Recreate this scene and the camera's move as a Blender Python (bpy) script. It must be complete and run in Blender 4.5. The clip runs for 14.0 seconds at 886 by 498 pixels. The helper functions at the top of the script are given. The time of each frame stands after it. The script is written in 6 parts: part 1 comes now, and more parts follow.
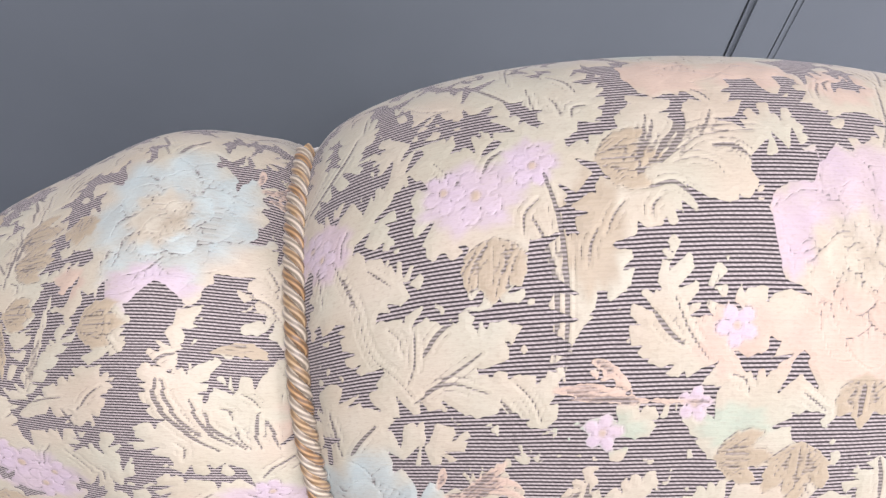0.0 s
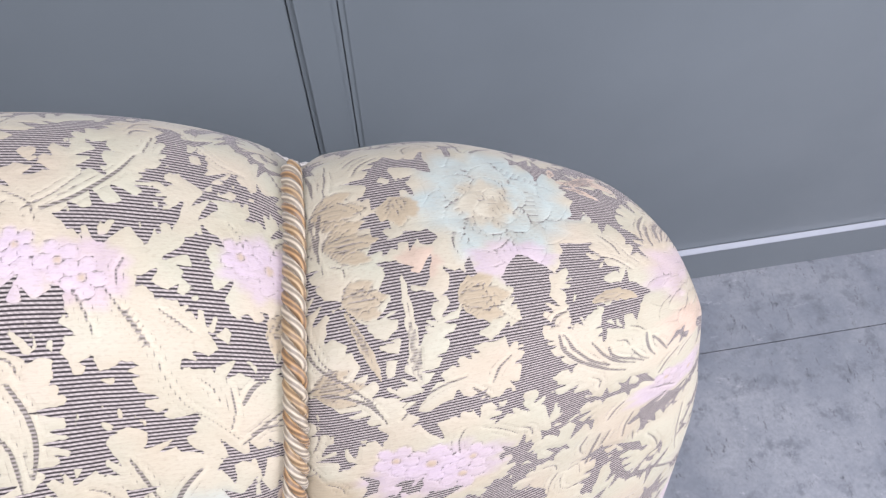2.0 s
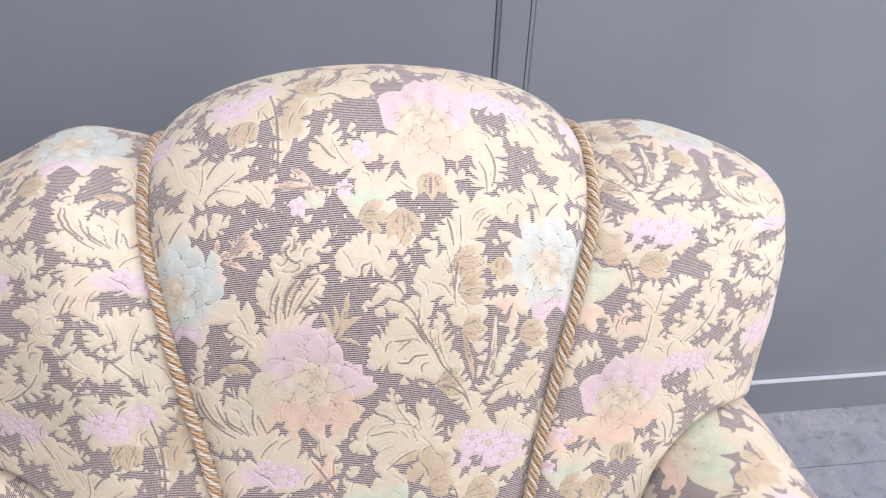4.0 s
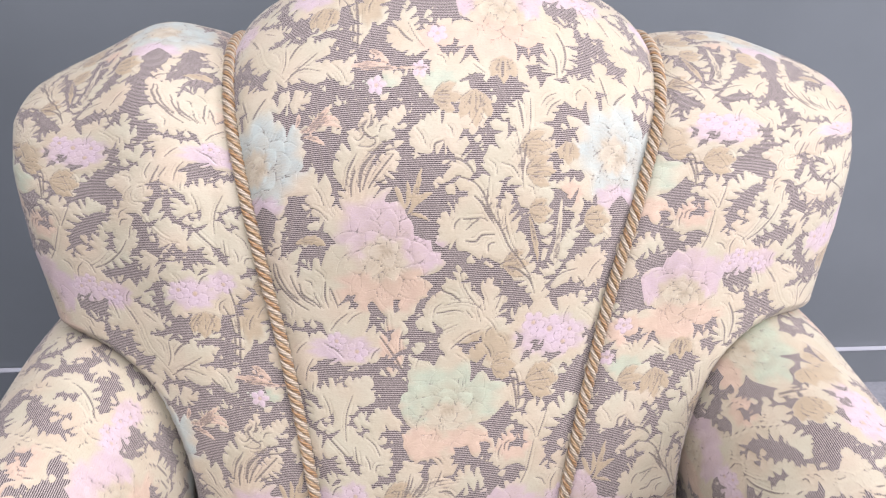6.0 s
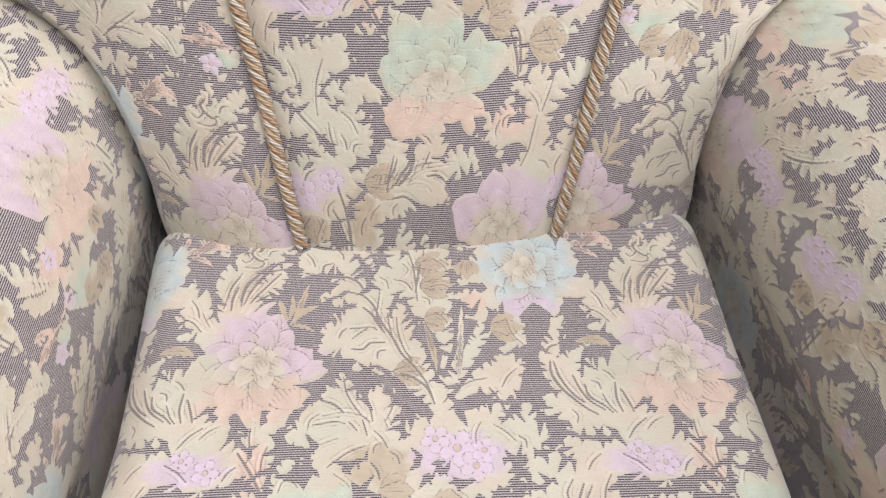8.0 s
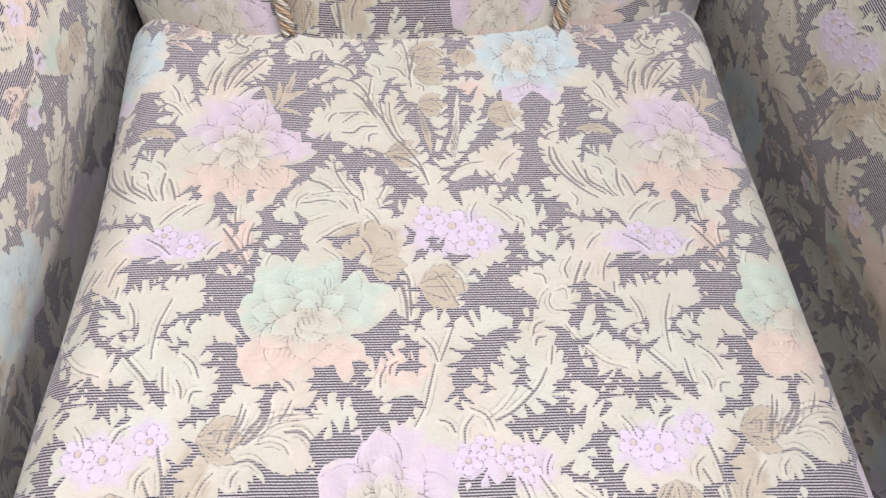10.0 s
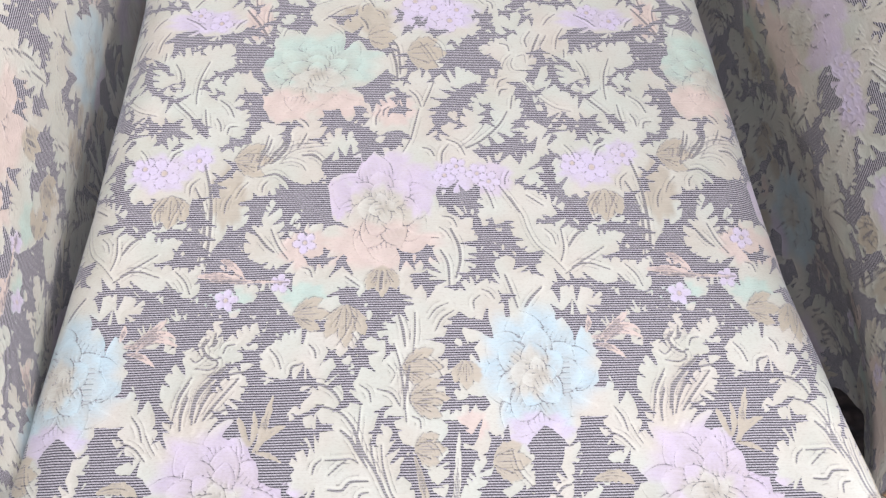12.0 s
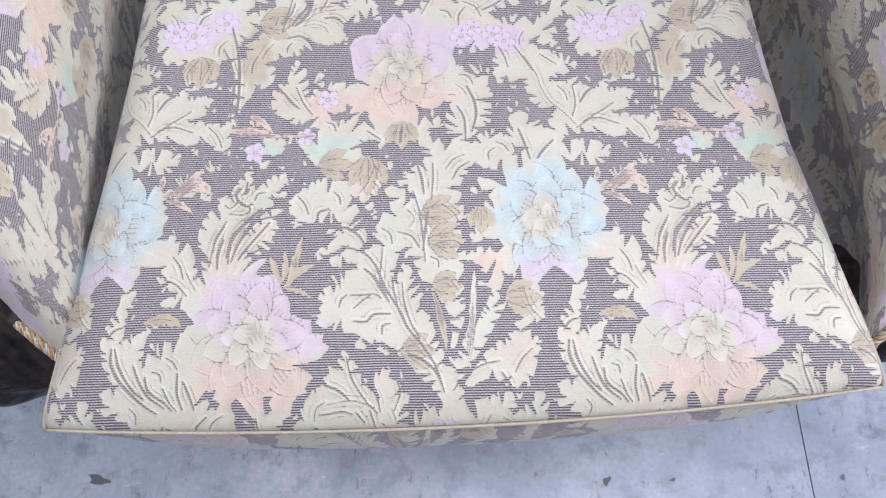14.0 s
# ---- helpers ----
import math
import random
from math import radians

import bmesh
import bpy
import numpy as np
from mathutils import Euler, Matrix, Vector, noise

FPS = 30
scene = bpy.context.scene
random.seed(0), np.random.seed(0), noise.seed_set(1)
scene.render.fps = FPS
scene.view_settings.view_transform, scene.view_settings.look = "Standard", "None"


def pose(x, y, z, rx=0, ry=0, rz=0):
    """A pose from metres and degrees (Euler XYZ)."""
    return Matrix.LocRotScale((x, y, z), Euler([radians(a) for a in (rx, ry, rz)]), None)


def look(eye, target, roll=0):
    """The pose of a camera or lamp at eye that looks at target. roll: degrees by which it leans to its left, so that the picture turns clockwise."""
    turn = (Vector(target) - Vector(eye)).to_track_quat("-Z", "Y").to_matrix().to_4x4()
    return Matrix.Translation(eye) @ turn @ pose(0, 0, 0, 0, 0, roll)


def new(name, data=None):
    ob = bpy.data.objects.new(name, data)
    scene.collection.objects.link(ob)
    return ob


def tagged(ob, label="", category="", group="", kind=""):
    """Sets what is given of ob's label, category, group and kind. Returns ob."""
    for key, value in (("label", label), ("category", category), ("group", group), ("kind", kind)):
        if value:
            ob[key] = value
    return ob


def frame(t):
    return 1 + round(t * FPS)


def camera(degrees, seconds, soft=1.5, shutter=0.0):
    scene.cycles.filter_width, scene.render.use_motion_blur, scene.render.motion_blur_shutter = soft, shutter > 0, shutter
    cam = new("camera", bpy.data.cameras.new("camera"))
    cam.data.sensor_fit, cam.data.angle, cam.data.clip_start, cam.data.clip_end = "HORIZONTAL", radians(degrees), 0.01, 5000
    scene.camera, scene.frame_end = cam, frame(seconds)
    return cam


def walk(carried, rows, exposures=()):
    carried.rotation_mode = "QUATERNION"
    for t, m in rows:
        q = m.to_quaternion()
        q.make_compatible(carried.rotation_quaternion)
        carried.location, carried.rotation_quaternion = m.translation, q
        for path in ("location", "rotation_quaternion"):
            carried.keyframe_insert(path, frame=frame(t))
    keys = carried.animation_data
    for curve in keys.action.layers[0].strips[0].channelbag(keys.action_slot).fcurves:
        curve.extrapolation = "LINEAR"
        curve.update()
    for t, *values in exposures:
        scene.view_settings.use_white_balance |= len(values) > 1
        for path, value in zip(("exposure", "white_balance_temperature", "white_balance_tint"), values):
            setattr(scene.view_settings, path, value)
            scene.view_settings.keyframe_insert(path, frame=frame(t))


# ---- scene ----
cam = camera(59.6, 14.0, 1.4)
PATH = [
    (0, (-0.095, 0.112, 1.135), (-0.064, 1.118, -0.593), 1.2),
    (0.5, (0.007, 0.12, 1.143), (0.085, 1.101, -0.597), 1.9),
    (0.7, (0.053, 0.126, 1.149), (0.127, 1.082, -0.606), 1.1),
    (1, (0.122, 0.121, 1.144), (0.208, 1.096, -0.6), -0.1),
    (1.5, (0.213, 0.119, 1.131), (0.354, 1.095, -0.609), 0.5),
    (2, (0.272, 0.122, 1.121), (0.436, 1.115, -0.607), -0.3),
    (2.5, (0.281, 0.12, 1.119), (0.456, 1.15, -0.586), -1.2),
    (3, (0.223, 0.032, 1.152), (0.413, 1.198, -0.462), -1.0),
    (3.5, (0.079, -0.188, 1.179), (0.3, 1.245, -0.199), 0.6),
    (3.7, (0.037, -0.256, 1.181), (0.264, 1.268, -0.095), 1.3),
    (5.8, (0.001, -0.385, 1.123), (0.084, 1.228, -0.057), 0.7),
    (6, (-0.001, -0.385, 1.111), (0.088, 1.19, -0.117), 0.9),
    (6.5, (0.002, -0.391, 1.08), (0.087, 1.083, -0.269), 0.7),
    (7, (0.003, -0.397, 1.062), (0.09, 0.972, -0.393), 0.8),
    (7.2, (0.005, -0.385, 1.045), (0.091, 0.93, -0.46), 0.7),
    (9.3, (-0.005, -0.382, 0.868), (0.131, 0.738, -0.783), 3.8),
    (9.5, (0.002, -0.399, 0.875), (0.108, 0.68, -0.806), 2.9),
    (10, (-0.005, -0.443, 0.886), (0.12, 0.567, -0.836), 4.2),
    (10.5, (-0.01, -0.485, 0.902), (0.125, 0.475, -0.847), 4.9),
    (11, (-0.007, -0.522, 0.914), (0.124, 0.382, -0.865), 5.1),
    (11.5, (-0.004, -0.565, 0.931), (0.127, 0.296, -0.869), 5.5),
    (12, (0.001, -0.611, 0.944), (0.102, 0.216, -0.874), 3.9),
    (12.5, (-0.001, -0.644, 0.949), (0.107, 0.118, -0.897), 5.1),
    (13, (0.001, -0.663, 0.953), (0.098, 0.047, -0.914), 4.9),
    (13.5, (-0.002, -0.674, 0.956), (0.077, -0.008, -0.928), 3.9),
    (14, (0.002, -0.673, 0.955), (0.034, -0.019, -0.935), -0.1),
]
EXPOSURES = [(0.0, 0.13, 7050, 24), (1.0, 0.02, 6900, 22), (2.2, 0.03, 6800, 20), (3.1, 0.08, 7050, 22), (3.7, 0.20, 7150, 23), (6.0, 0.20, 7200, 24), (6.5, 0.02, 7150, 22), (7.0, -0.07, 7150, 21),
             (9.5, 0.15, 6700, 19), (11.0, 0.10, 6400, 19), (12.5, -0.01, 6200, 18), (14.0, -0.03, 6200, 19)]
walk(cam, [(t, look(eye, target, roll)) for t, eye, target, roll in PATH], EXPOSURES)

# ---- world and light ----
world = bpy.data.worlds.new("world")
scene.world = world
world.use_nodes = True
world.node_tree.nodes["Background"].inputs[0].default_value = (0.80, 0.87, 1.0, 1)
world.node_tree.nodes["Background"].inputs[1].default_value = 0.25


def area_lamp(name, m, sx, sy, watts, colour):
    lamp = bpy.data.lights.new(name, "AREA")
    lamp.shape, lamp.size, lamp.size_y, lamp.energy, lamp.color = "RECTANGLE", sx, sy, watts, colour
    ob = new(name, lamp)
    ob.matrix_world = m
    return ob


area_lamp("ceiling_lamp_light", pose(0.1, -0.85, 2.95), 2.6, 1.9, 160, (0.83, 0.885, 1.0))
area_lamp("window_light", look((2.38, -0.75, 1.45), (0.0, -0.75, 1.45)), 1.4, 1.3, 82, (0.86, 0.905, 1.0))


# ---- the cloth: one woven repeat, drawn motif by motif ----
TILE_W, TILE_L, CELL = 0.314, 0.4555, 0.0006
NX, NY = round(TILE_W / CELL), round(TILE_L / CELL)
CREAM, TAN = (0.388, 0.358, 0.272), (0.295, 0.242, 0.160)
LILAC, PEACH, MINT, BLUE, VIOLET = (0.393, 0.312, 0.348), (0.430, 0.318, 0.245), (0.300, 0.368, 0.282), (0.300, 0.380, 0.370), (0.392, 0.322, 0.368)
cloth_depth = np.full((NY, NX), 4.0)
cloth_tint = np.zeros((NY, NX, 3)) + np.array(CREAM)
cloth_vein = np.zeros((NY, NX))


def window(x0, x1, y0, y1):
    """Cells of the repeat over a stretch in millimetres, wrapped, with their places."""
    c = CELL * 1000
    ix, iy = np.arange(math.floor(x0 / c), math.ceil(x1 / c)), np.arange(math.floor(y0 / c), math.ceil(y1 / c))
    X, Y = np.meshgrid((ix + 0.5) * c, (iy + 0.5) * c)
    return np.ix_(iy % NY, ix % NX), X, Y


def lay(cells, depth, tint, vein, outline=1.15, strength=1.0):
    """Weave one motif over what is there: depth in millimetres inside its edge; its rim leaves a dark line on older motifs."""
    old = cloth_depth[cells]
    rim = np.where(old > 0.3, ink(depth + 0.35, strength, outline), 0)
    cloth_vein[cells] = np.where(depth > 0.1, np.maximum(vein, rim * (depth < 0.6)), np.maximum(cloth_vein[cells], rim))
    cloth_tint[cells] = np.where(depth[..., None] > -0.2, tint, cloth_tint[cells])
    cloth_depth[cells] = np.maximum(old, depth)


def ink(distance, strength=1.0, reach=1.5):
    """A thin drawn line round a distance in millimetres: the field stands at one half along the line's edges."""
    return np.clip(0.5 + (0.72 * strength * reach - np.abs(distance)) / 4, 0, 1)


def along(X, Y, x0, y0, x1, y1, x2, y2):
    """For each cell the nearest place on a bent spine: its share of the way, its distance, and its side."""
    best, share, side = np.full(X.shape, 1e9), np.zeros(X.shape), np.zeros(X.shape)
    for t in np.linspace(0, 1, 17):
        px, py = (1 - t) ** 2 * x0 + 2 * t * (1 - t) * x1 + t * t * x2, (1 - t) ** 2 * y0 + 2 * t * (1 - t) * y1 + t * t * y2
        d = (X - px) ** 2 + (Y - py) ** 2
        near = d < best
        best, share = np.where(near, d, best), np.where(near, t, share)
    t = share
    for _ in range(3):
        px, py = (1 - t) ** 2 * x0 + 2 * t * (1 - t) * x1 + t * t * x2, (1 - t) ** 2 * y0 + 2 * t * (1 - t) * y1 + t * t * y2
        dx, dy = 2 * (1 - t) * (x1 - x0) + 2 * t * (x2 - x1), 2 * (1 - t) * (y1 - y0) + 2 * t * (y2 - y1)
        t = np.clip(t + ((X - px) * dx + (Y - py) * dy) / np.maximum(dx * dx + dy * dy, 1e-6), 0, 1)
    px, py = (1 - t) ** 2 * x0 + 2 * t * (1 - t) * x1 + t * t * x2, (1 - t) ** 2 * y0 + 2 * t * (1 - t) * y1 + t * t * y2
    side = np.sign(dx * (Y - py) - dy * (X - px))
    return np.hypot(X - px, Y - py), t, side


def bent(x0, y0, x1, y1, x2, y2):
    """The middle control that carries the bent line through its middle place."""
    return 2 * x1 - (x0 + x2) / 2, 2 * y1 - (y0 + y2) / 2


def blade(X, Y, x0, y0, x1, y1, x2, y2, half, teeth, blunt=0.7, bite=0.5, foot=0.16):
    """Depth inside one bent, pointed blade with a sawn edge, and its distance and share along the spine."""
    x1, y1 = bent(x0, y0, x1, y1, x2, y2)
    dist, t, side = along(X, Y, x0, y0, x1, y1, x2, y2)
    env = np.sin(np.pi * np.clip(foot + (1 - foot) * t, 0, 1) ** 1.25) ** blunt
    plain = half * np.maximum(env, 0.02) - dist
    saw = (t * teeth + 0.35 * side + 0.3) % 1.0
    env = env * (1 + bite * (saw - 0.6) * np.clip(3 * (t - 0.2), 0, 1)) if teeth else env
    edge = half * np.maximum(env, 0.02) - dist
    edge = np.where((t >= 0.999) & (dist > 0.5), -dist, edge)
    edge = np.where((t <= 0.001) & (dist > 0.5 * half), -dist, edge)
    return edge, dist, t, plain


def single(x0, y0, x1, y1, x2, y2, half, tint):
    """One plain blade of a sprig, with a fine middle line and a darker side."""
    reach = half * 1.3 + 3
    xs, ys = (x0, x1, x2), (y0, y1, y2)
    cells, X, Y = window(min(xs) - reach, max(xs) + reach, min(ys) - reach, max(ys) + reach)
    edge, dist, t, plain = blade(X, Y, x0, y0, x1, y1, x2, y2, half, 4, 0.9, 0.34)
    line = np.where((t > 0.02) & (t < 0.7), ink(dist, 0.50, 0.9), 0)
    for off in (0.36, 0.66):
        line = np.maximum(line, np.where((t > 0.12) & (t < 0.62 - 0.2 * off), ink(dist - off * half, 0.36, 0.85), 0))
    tone = (0.96 + 0.10 * t)[..., None] * np.array(tint)
    lay(cells, edge, tone, line, 0.85, 0.58)


def floret(cx, cy, r0, tint):
    cells, X, Y = window(cx - 1.3 * r0, cx + 1.3 * r0, cy - 1.3 * r0, cy + 1.3 * r0)
    r, a = np.hypot(X - cx, Y - cy), np.arctan2(Y - cy, X - cx) + cx
    f = (a * 5 / (2 * np.pi)) % 1.0
    rim = r0 * (0.56 + 0.50 * np.abs(np.sin(np.pi * f)) ** 0.8 + 0.05 * np.sin(a * 23))
    vein = np.where(r > 0.45 * r0, ink(np.minimum(f, 1 - f) * r * 1.26, 0.66, 0.9), 0)
    vein = np.maximum(vein, ink(r - 0.22 * r0, 0.5, 0.8))
    shade = np.where((r < 0.2 * r0)[..., None], 0.5 * np.array(TAN) + 0.5 * np.array(PEACH), np.array(tint) * (0.97 + 0.1 * (r / r0))[..., None])
    lay(cells, rim - r, shade, vein, 0.8, 0.6)


def smooth(points, n):
    """A Catmull-Rom line of n places through the points, at even steps of its length, with the running length."""
    p = np.array(points, float)
    p = np.vstack([2 * p[0] - p[1], p, 2 * p[-1] - p[-2]])
    out = []
    for i in range(1, len(p) - 2):
        t = np.linspace(0, 1, 60, endpoint=False)[:, None]
        a, b, c, d = p[i - 1], p[i], p[i + 1], p[i + 2]
        out.append(0.5 * (2 * b + (c - a) * t + (2 * a - 5 * b + 4 * c - d) * t ** 2 + (3 * b - a - 3 * c + d) * t ** 3))
    out = np.vstack(out + [p[-2:-1]])
    return even(out, n)


def even(out, n):
    s = np.r_[0, np.cumsum(np.linalg.norm(np.diff(out, axis=0), axis=1))]
    at = np.linspace(0, s[-1], n)
    return np.stack([np.interp(at, s, out[:, k]) for k in range(out.shape[1])], -1), at


# large flowers: middle, half width and half height in millimetres, petals in the outer ring
FLOWERS = ((261, 221.5, 52.9, 38.9, 9), (208.6, 358.6, 49.2, 50.9, 10), (310.9, 103.7, 37.7, 45.5, 8), (100.9, 435.2, 41.5, 45.5, 8))


def in_flower(x, y):
    return any(((x - cx + 157) % 314 - 157) ** 2 / rx ** 2 + ((y - cy + 227.75) % 455.5 - 227.75) ** 2 / ry ** 2 < 1.15 for cx, cy, rx, ry, n in FLOWERS)


def bare(*xy):
    """A stretch of bare ground between motifs, by the corners of its edge in millimetres."""
    c = np.array(xy, float).reshape(-1, 2)
    cells, X, Y = window(c[:, 0].min() - 5, c[:, 0].max() + 5, c[:, 1].min() - 5, c[:, 1].max() + 5)
    far, inside = np.full(X.shape, 1e9), np.zeros(X.shape, bool)
    for (x0, y0), (x1, y1) in zip(c, np.roll(c, -1, 0)):
        dx, dy = x1 - x0, y1 - y0
        t = np.clip(((X - x0) * dx + (Y - y0) * dy) / max(dx * dx + dy * dy, 1e-9), 0, 1)
        far = np.minimum(far, np.hypot(X - x0 - t * dx, Y - y0 - t * dy))
        inside ^= ((y0 > Y) != (y1 > Y)) & (X < x0 + (Y - y0) * dx / (dy if abs(dy) > 1e-9 else 1e-9))
    cloth_depth[cells] = np.minimum(cloth_depth[cells], np.where(inside, -far, far))
    # the leaves' edges are sawn: narrow nicks run back from the ground between their teeth
    draw = random.Random(int(10 * c[0, 0] + c[0, 1]))
    turn = 1 if np.sum(c[:, 0] * np.roll(c[:, 1], -1) - np.roll(c[:, 0], -1) * c[:, 1]) > 0 else -1
    for (x0, y0), (x1, y1) in zip(c, np.roll(c, -1, 0)):
        dx, dy = x1 - x0, y1 - y0
        long = math.hypot(dx, dy)
        for k in range(int(long / 8.5 + draw.random())):
            t = draw.uniform(0.15, 0.85)
            ax, ay = turn * dy / max(long, 0.1), -turn * dx / max(long, 0.1) - 0.45
            size = math.hypot(ax, ay)
            deep = draw.choice((3.0, 4.0, 5.0, 6.5, 8.5, 11.0))
            if size > 0.45 and not in_flower(x0 + t * dx + deep * ax / size, y0 + t * dy + deep * ay / size):
                nick(x0 + t * dx, y0 + t * dy, deep * ax / size, deep * ay / size, 0.45 + deep * draw.uniform(0.14, 0.22))


def nick(x0, y0, dx, dy, half):
    """A narrow pointed cut of ground into a motif."""
    cells, X, Y = window(min(x0, x0 + dx) - 3, max(x0, x0 + dx) + 3, min(y0, y0 + dy) - 3, max(y0, y0 + dy) + 3)
    t = np.clip(((X - x0) * dx + (Y - y0) * dy) / (dx * dx + dy * dy), 0, 1)
    gap = np.hypot(X - x0 - t * dx, Y - y0 - t * dy) - half * (1 - 0.95 * t)
    cloth_depth[cells] = np.minimum(cloth_depth[cells], gap)


def slit(wide, strength, *xy):
    """A dark drawn line through its places, thickest in the middle and thinning out at its ends. Strong lines get a
    relief highlight coloured in along one side.
    """
    line, run = smooth(np.array(xy, float).reshape(-1, 2), 40)
    cells, X, Y = window(line[:, 0].min() - 4, line[:, 0].max() + 4, line[:, 1].min() - 4, line[:, 1].max() + 4)
    gap, share, over, reach = np.full(X.shape, 1e9), np.zeros(X.shape), np.zeros(X.shape, bool), np.ones(X.shape)
    for (x0, y0), (x1, y1), way in zip(line[:-1], line[1:], np.linspace(0, 1, 39)):
        dx, dy = x1 - x0, y1 - y0
        t = np.clip(((X - x0) * dx + (Y - y0) * dy) / max(dx * dx + dy * dy, 1e-9), 0, 1)
        d = np.hypot(X - x0 - t * dx, Y - y0 - t * dy)
        near = d < gap
        gap, share, over = np.where(near, d, gap), np.where(near, way, share), np.where(near, dx * (Y - y0) > dy * (X - x0), over)
    reach = np.maximum(0.68, (0.42 * wide + 0.12) * (0.6 + 0.5 * np.sin(np.pi * np.minimum(1, 0.12 + 0.85 * share))))
    ridge = ink(gap, 1.1 * strength + 0.12, reach)
    pale = np.where(over, np.clip(1.2 - np.abs(gap - reach - 0.9) / 0.7, 0, 1), 0)
    hair = np.where((share > 0.15) & (share < 0.8), np.where(over, ink(gap - reach - 2.6, 0.6, 0.6), ink(gap - reach - 2.1, 0.6, 0.5)), 0)
    cloth_vein[cells] = np.maximum(cloth_vein[cells], ridge)
    if strength > 0.5:
        cloth_vein[cells] = np.maximum(cloth_vein[cells], hair)
        # gleam of the raised edge, brightened into the tint on one side
        cloth_tint[cells] *= 1 + 0.16 * (pale * (ridge < 0.42))[..., None]


def wash(tint, cx, cy, rx, ry):
    """A soft-edged stretch of coloured weft, ragged by the run of the threads."""
    cells, X, Y = window(cx - 1.3 * rx, cx + 1.3 * rx, cy - 1.3 * ry, cy + 1.3 * ry)
    a = np.arctan2((Y - cy) / ry, (X - cx) / rx)
    r = np.hypot((X - cx) / rx, (Y - cy) / ry) + 0.09 * np.sin(7 * a + cx) + 0.06 * np.sin(13 * a + cy) + 0.04 * np.sin(Y * 2.9 + np.sin(X * 0.7))
    f = np.clip((1.05 - r) / 0.30, 0, 1)[..., None]
    shade = np.array(tint) * (0.97 + 0.05 * np.sin(X * 0.35 + 1.3 * np.sin(Y * 0.21)))[..., None]
    cloth_tint[cells] = cloth_tint[cells] * (1 - 0.9 * f) + shade * 0.9 * f


def bud(cx, cy, rx, ry):
    """A small tan leaf of three pointed blades fanning from one foot along its longer axis."""
    long, short = max(rx, ry), min(rx, ry)
    ax, ay = (1.0, 0.0) if rx > ry else (0.0, -1.0)
    for spread in (-0.55, 0.55, 0.0):
        ex, ey = ax * math.cos(spread) - ay * math.sin(spread), ay * math.cos(spread) + ax * math.sin(spread)
        x0, y0, reach = cx - 0.85 * ax * long, cy - 0.85 * ay * long, 1.75 * long * (1.0 - 0.22 * abs(spread))
        single(x0, y0, x0 + 0.5 * reach * ex - 0.10 * reach * ey * spread, y0 + 0.5 * reach * ey + 0.10 * reach * ex * spread, x0 + reach * ex, y0 + reach * ey, 0.46 * short + 1.2, TAN)


def petals(cx, cy, rx, ry, count):
    """Layers of pointed petals round a flower's heart, each paler to its tip, with flamed strokes and a fine grey edge."""
    draw = random.Random(int(cx * 10 + cy))
    cells, X, Y = window(cx - 1.05 * rx, cx + 1.05 * rx, cy - 1.05 * ry, cy + 1.05 * ry)
    U, V = (X - cx) / rx, (Y - cy) / ry
    shade, vein, heart = np.ones(X.shape), np.zeros(X.shape), np.zeros(X.shape)
    for far, base, n in ((1.02, 0.40, count), (0.76, 0.22, count - 1), (0.52, 0.08, count - 3), (0.30, 0.0, 4)):
        for k in range(n):
            a = 2 * math.pi * (k + draw.uniform(-0.18, 0.18)) / n + far
            tip = far * draw.uniform(0.88, 1.03)
            p, q = U * math.cos(a) + V * math.sin(a), V * math.cos(a) - U * math.sin(a) + draw.uniform(-0.03, 0.03)
            t = (p - base) / (tip - base)
            half = math.pi * 0.62 * (far + base) / n * np.clip(np.sin(np.pi * np.clip(0.18 + 0.82 * t, 0, 1)), 0, 1) ** 0.62
            rim = (half - np.abs(q)) * rx
            on = (t > 0) & (t < 1) & (rim > 0)
            flame = np.clip(np.sin(q * rx * 1.9 + 3 * k), 0, 1) * np.clip(0.75 - np.abs(t - 0.35) * 1.8, 0, 1)
            shade = np.where(on, 0.80 + 0.27 * t * draw.uniform(0.7, 1.15) + 0.22 * flame, shade)
            heart = np.where(on, np.clip(0.85 - t, 0, 1) * (1 - flame) * (far < 0.9), heart)
            stroke = ink(np.abs(np.sin(q * rx * 0.95 + 3 * k)) * 1.05, 0.45, 0.8) * ((t < draw.uniform(0.35, 0.6)) & (rim > 1.0))
            vein = np.where(on, np.maximum(stroke, ink(rim - 0.4, draw.uniform(0.40, 0.75), 0.9) * (t > 0.22)), vein)
    out = np.hypot(U, V) < 1.04
    tint = cloth_tint[cells]
    h = (0.7 * heart * out)[..., None]
    cloth_tint[cells] = (tint * (1 - h) + np.array(TAN) * h) * np.where(out, shade, 1)[..., None]
    cloth_vein[cells] = np.where(out, vein, cloth_vein[cells])


def drift(seed, reach, passes=3):
    """A soft wrapped field of chance, about 0 with unit spread, whose patches are some cells wide."""
    field = np.random.default_rng(seed).standard_normal((NY, NX))
    for _ in range(passes):
        for axis in (0, 1):
            field = sum(np.roll(field, k, axis) for k in range(-reach, reach + 1)) / (2 * reach + 1)
    return field / field.std()


# the cream leaves shade in broad drifts towards tan, peach and green
for seed, tone, share in ((7, TAN, 0.34), (8, PEACH, 0.22), (9, MINT, 0.26)):
    grow = share * np.clip(0.35 + 0.45 * drift(seed, 13), 0, 1)[..., None]
    cloth_tint = cloth_tint * (1 - grow) + np.array(tone) * grow
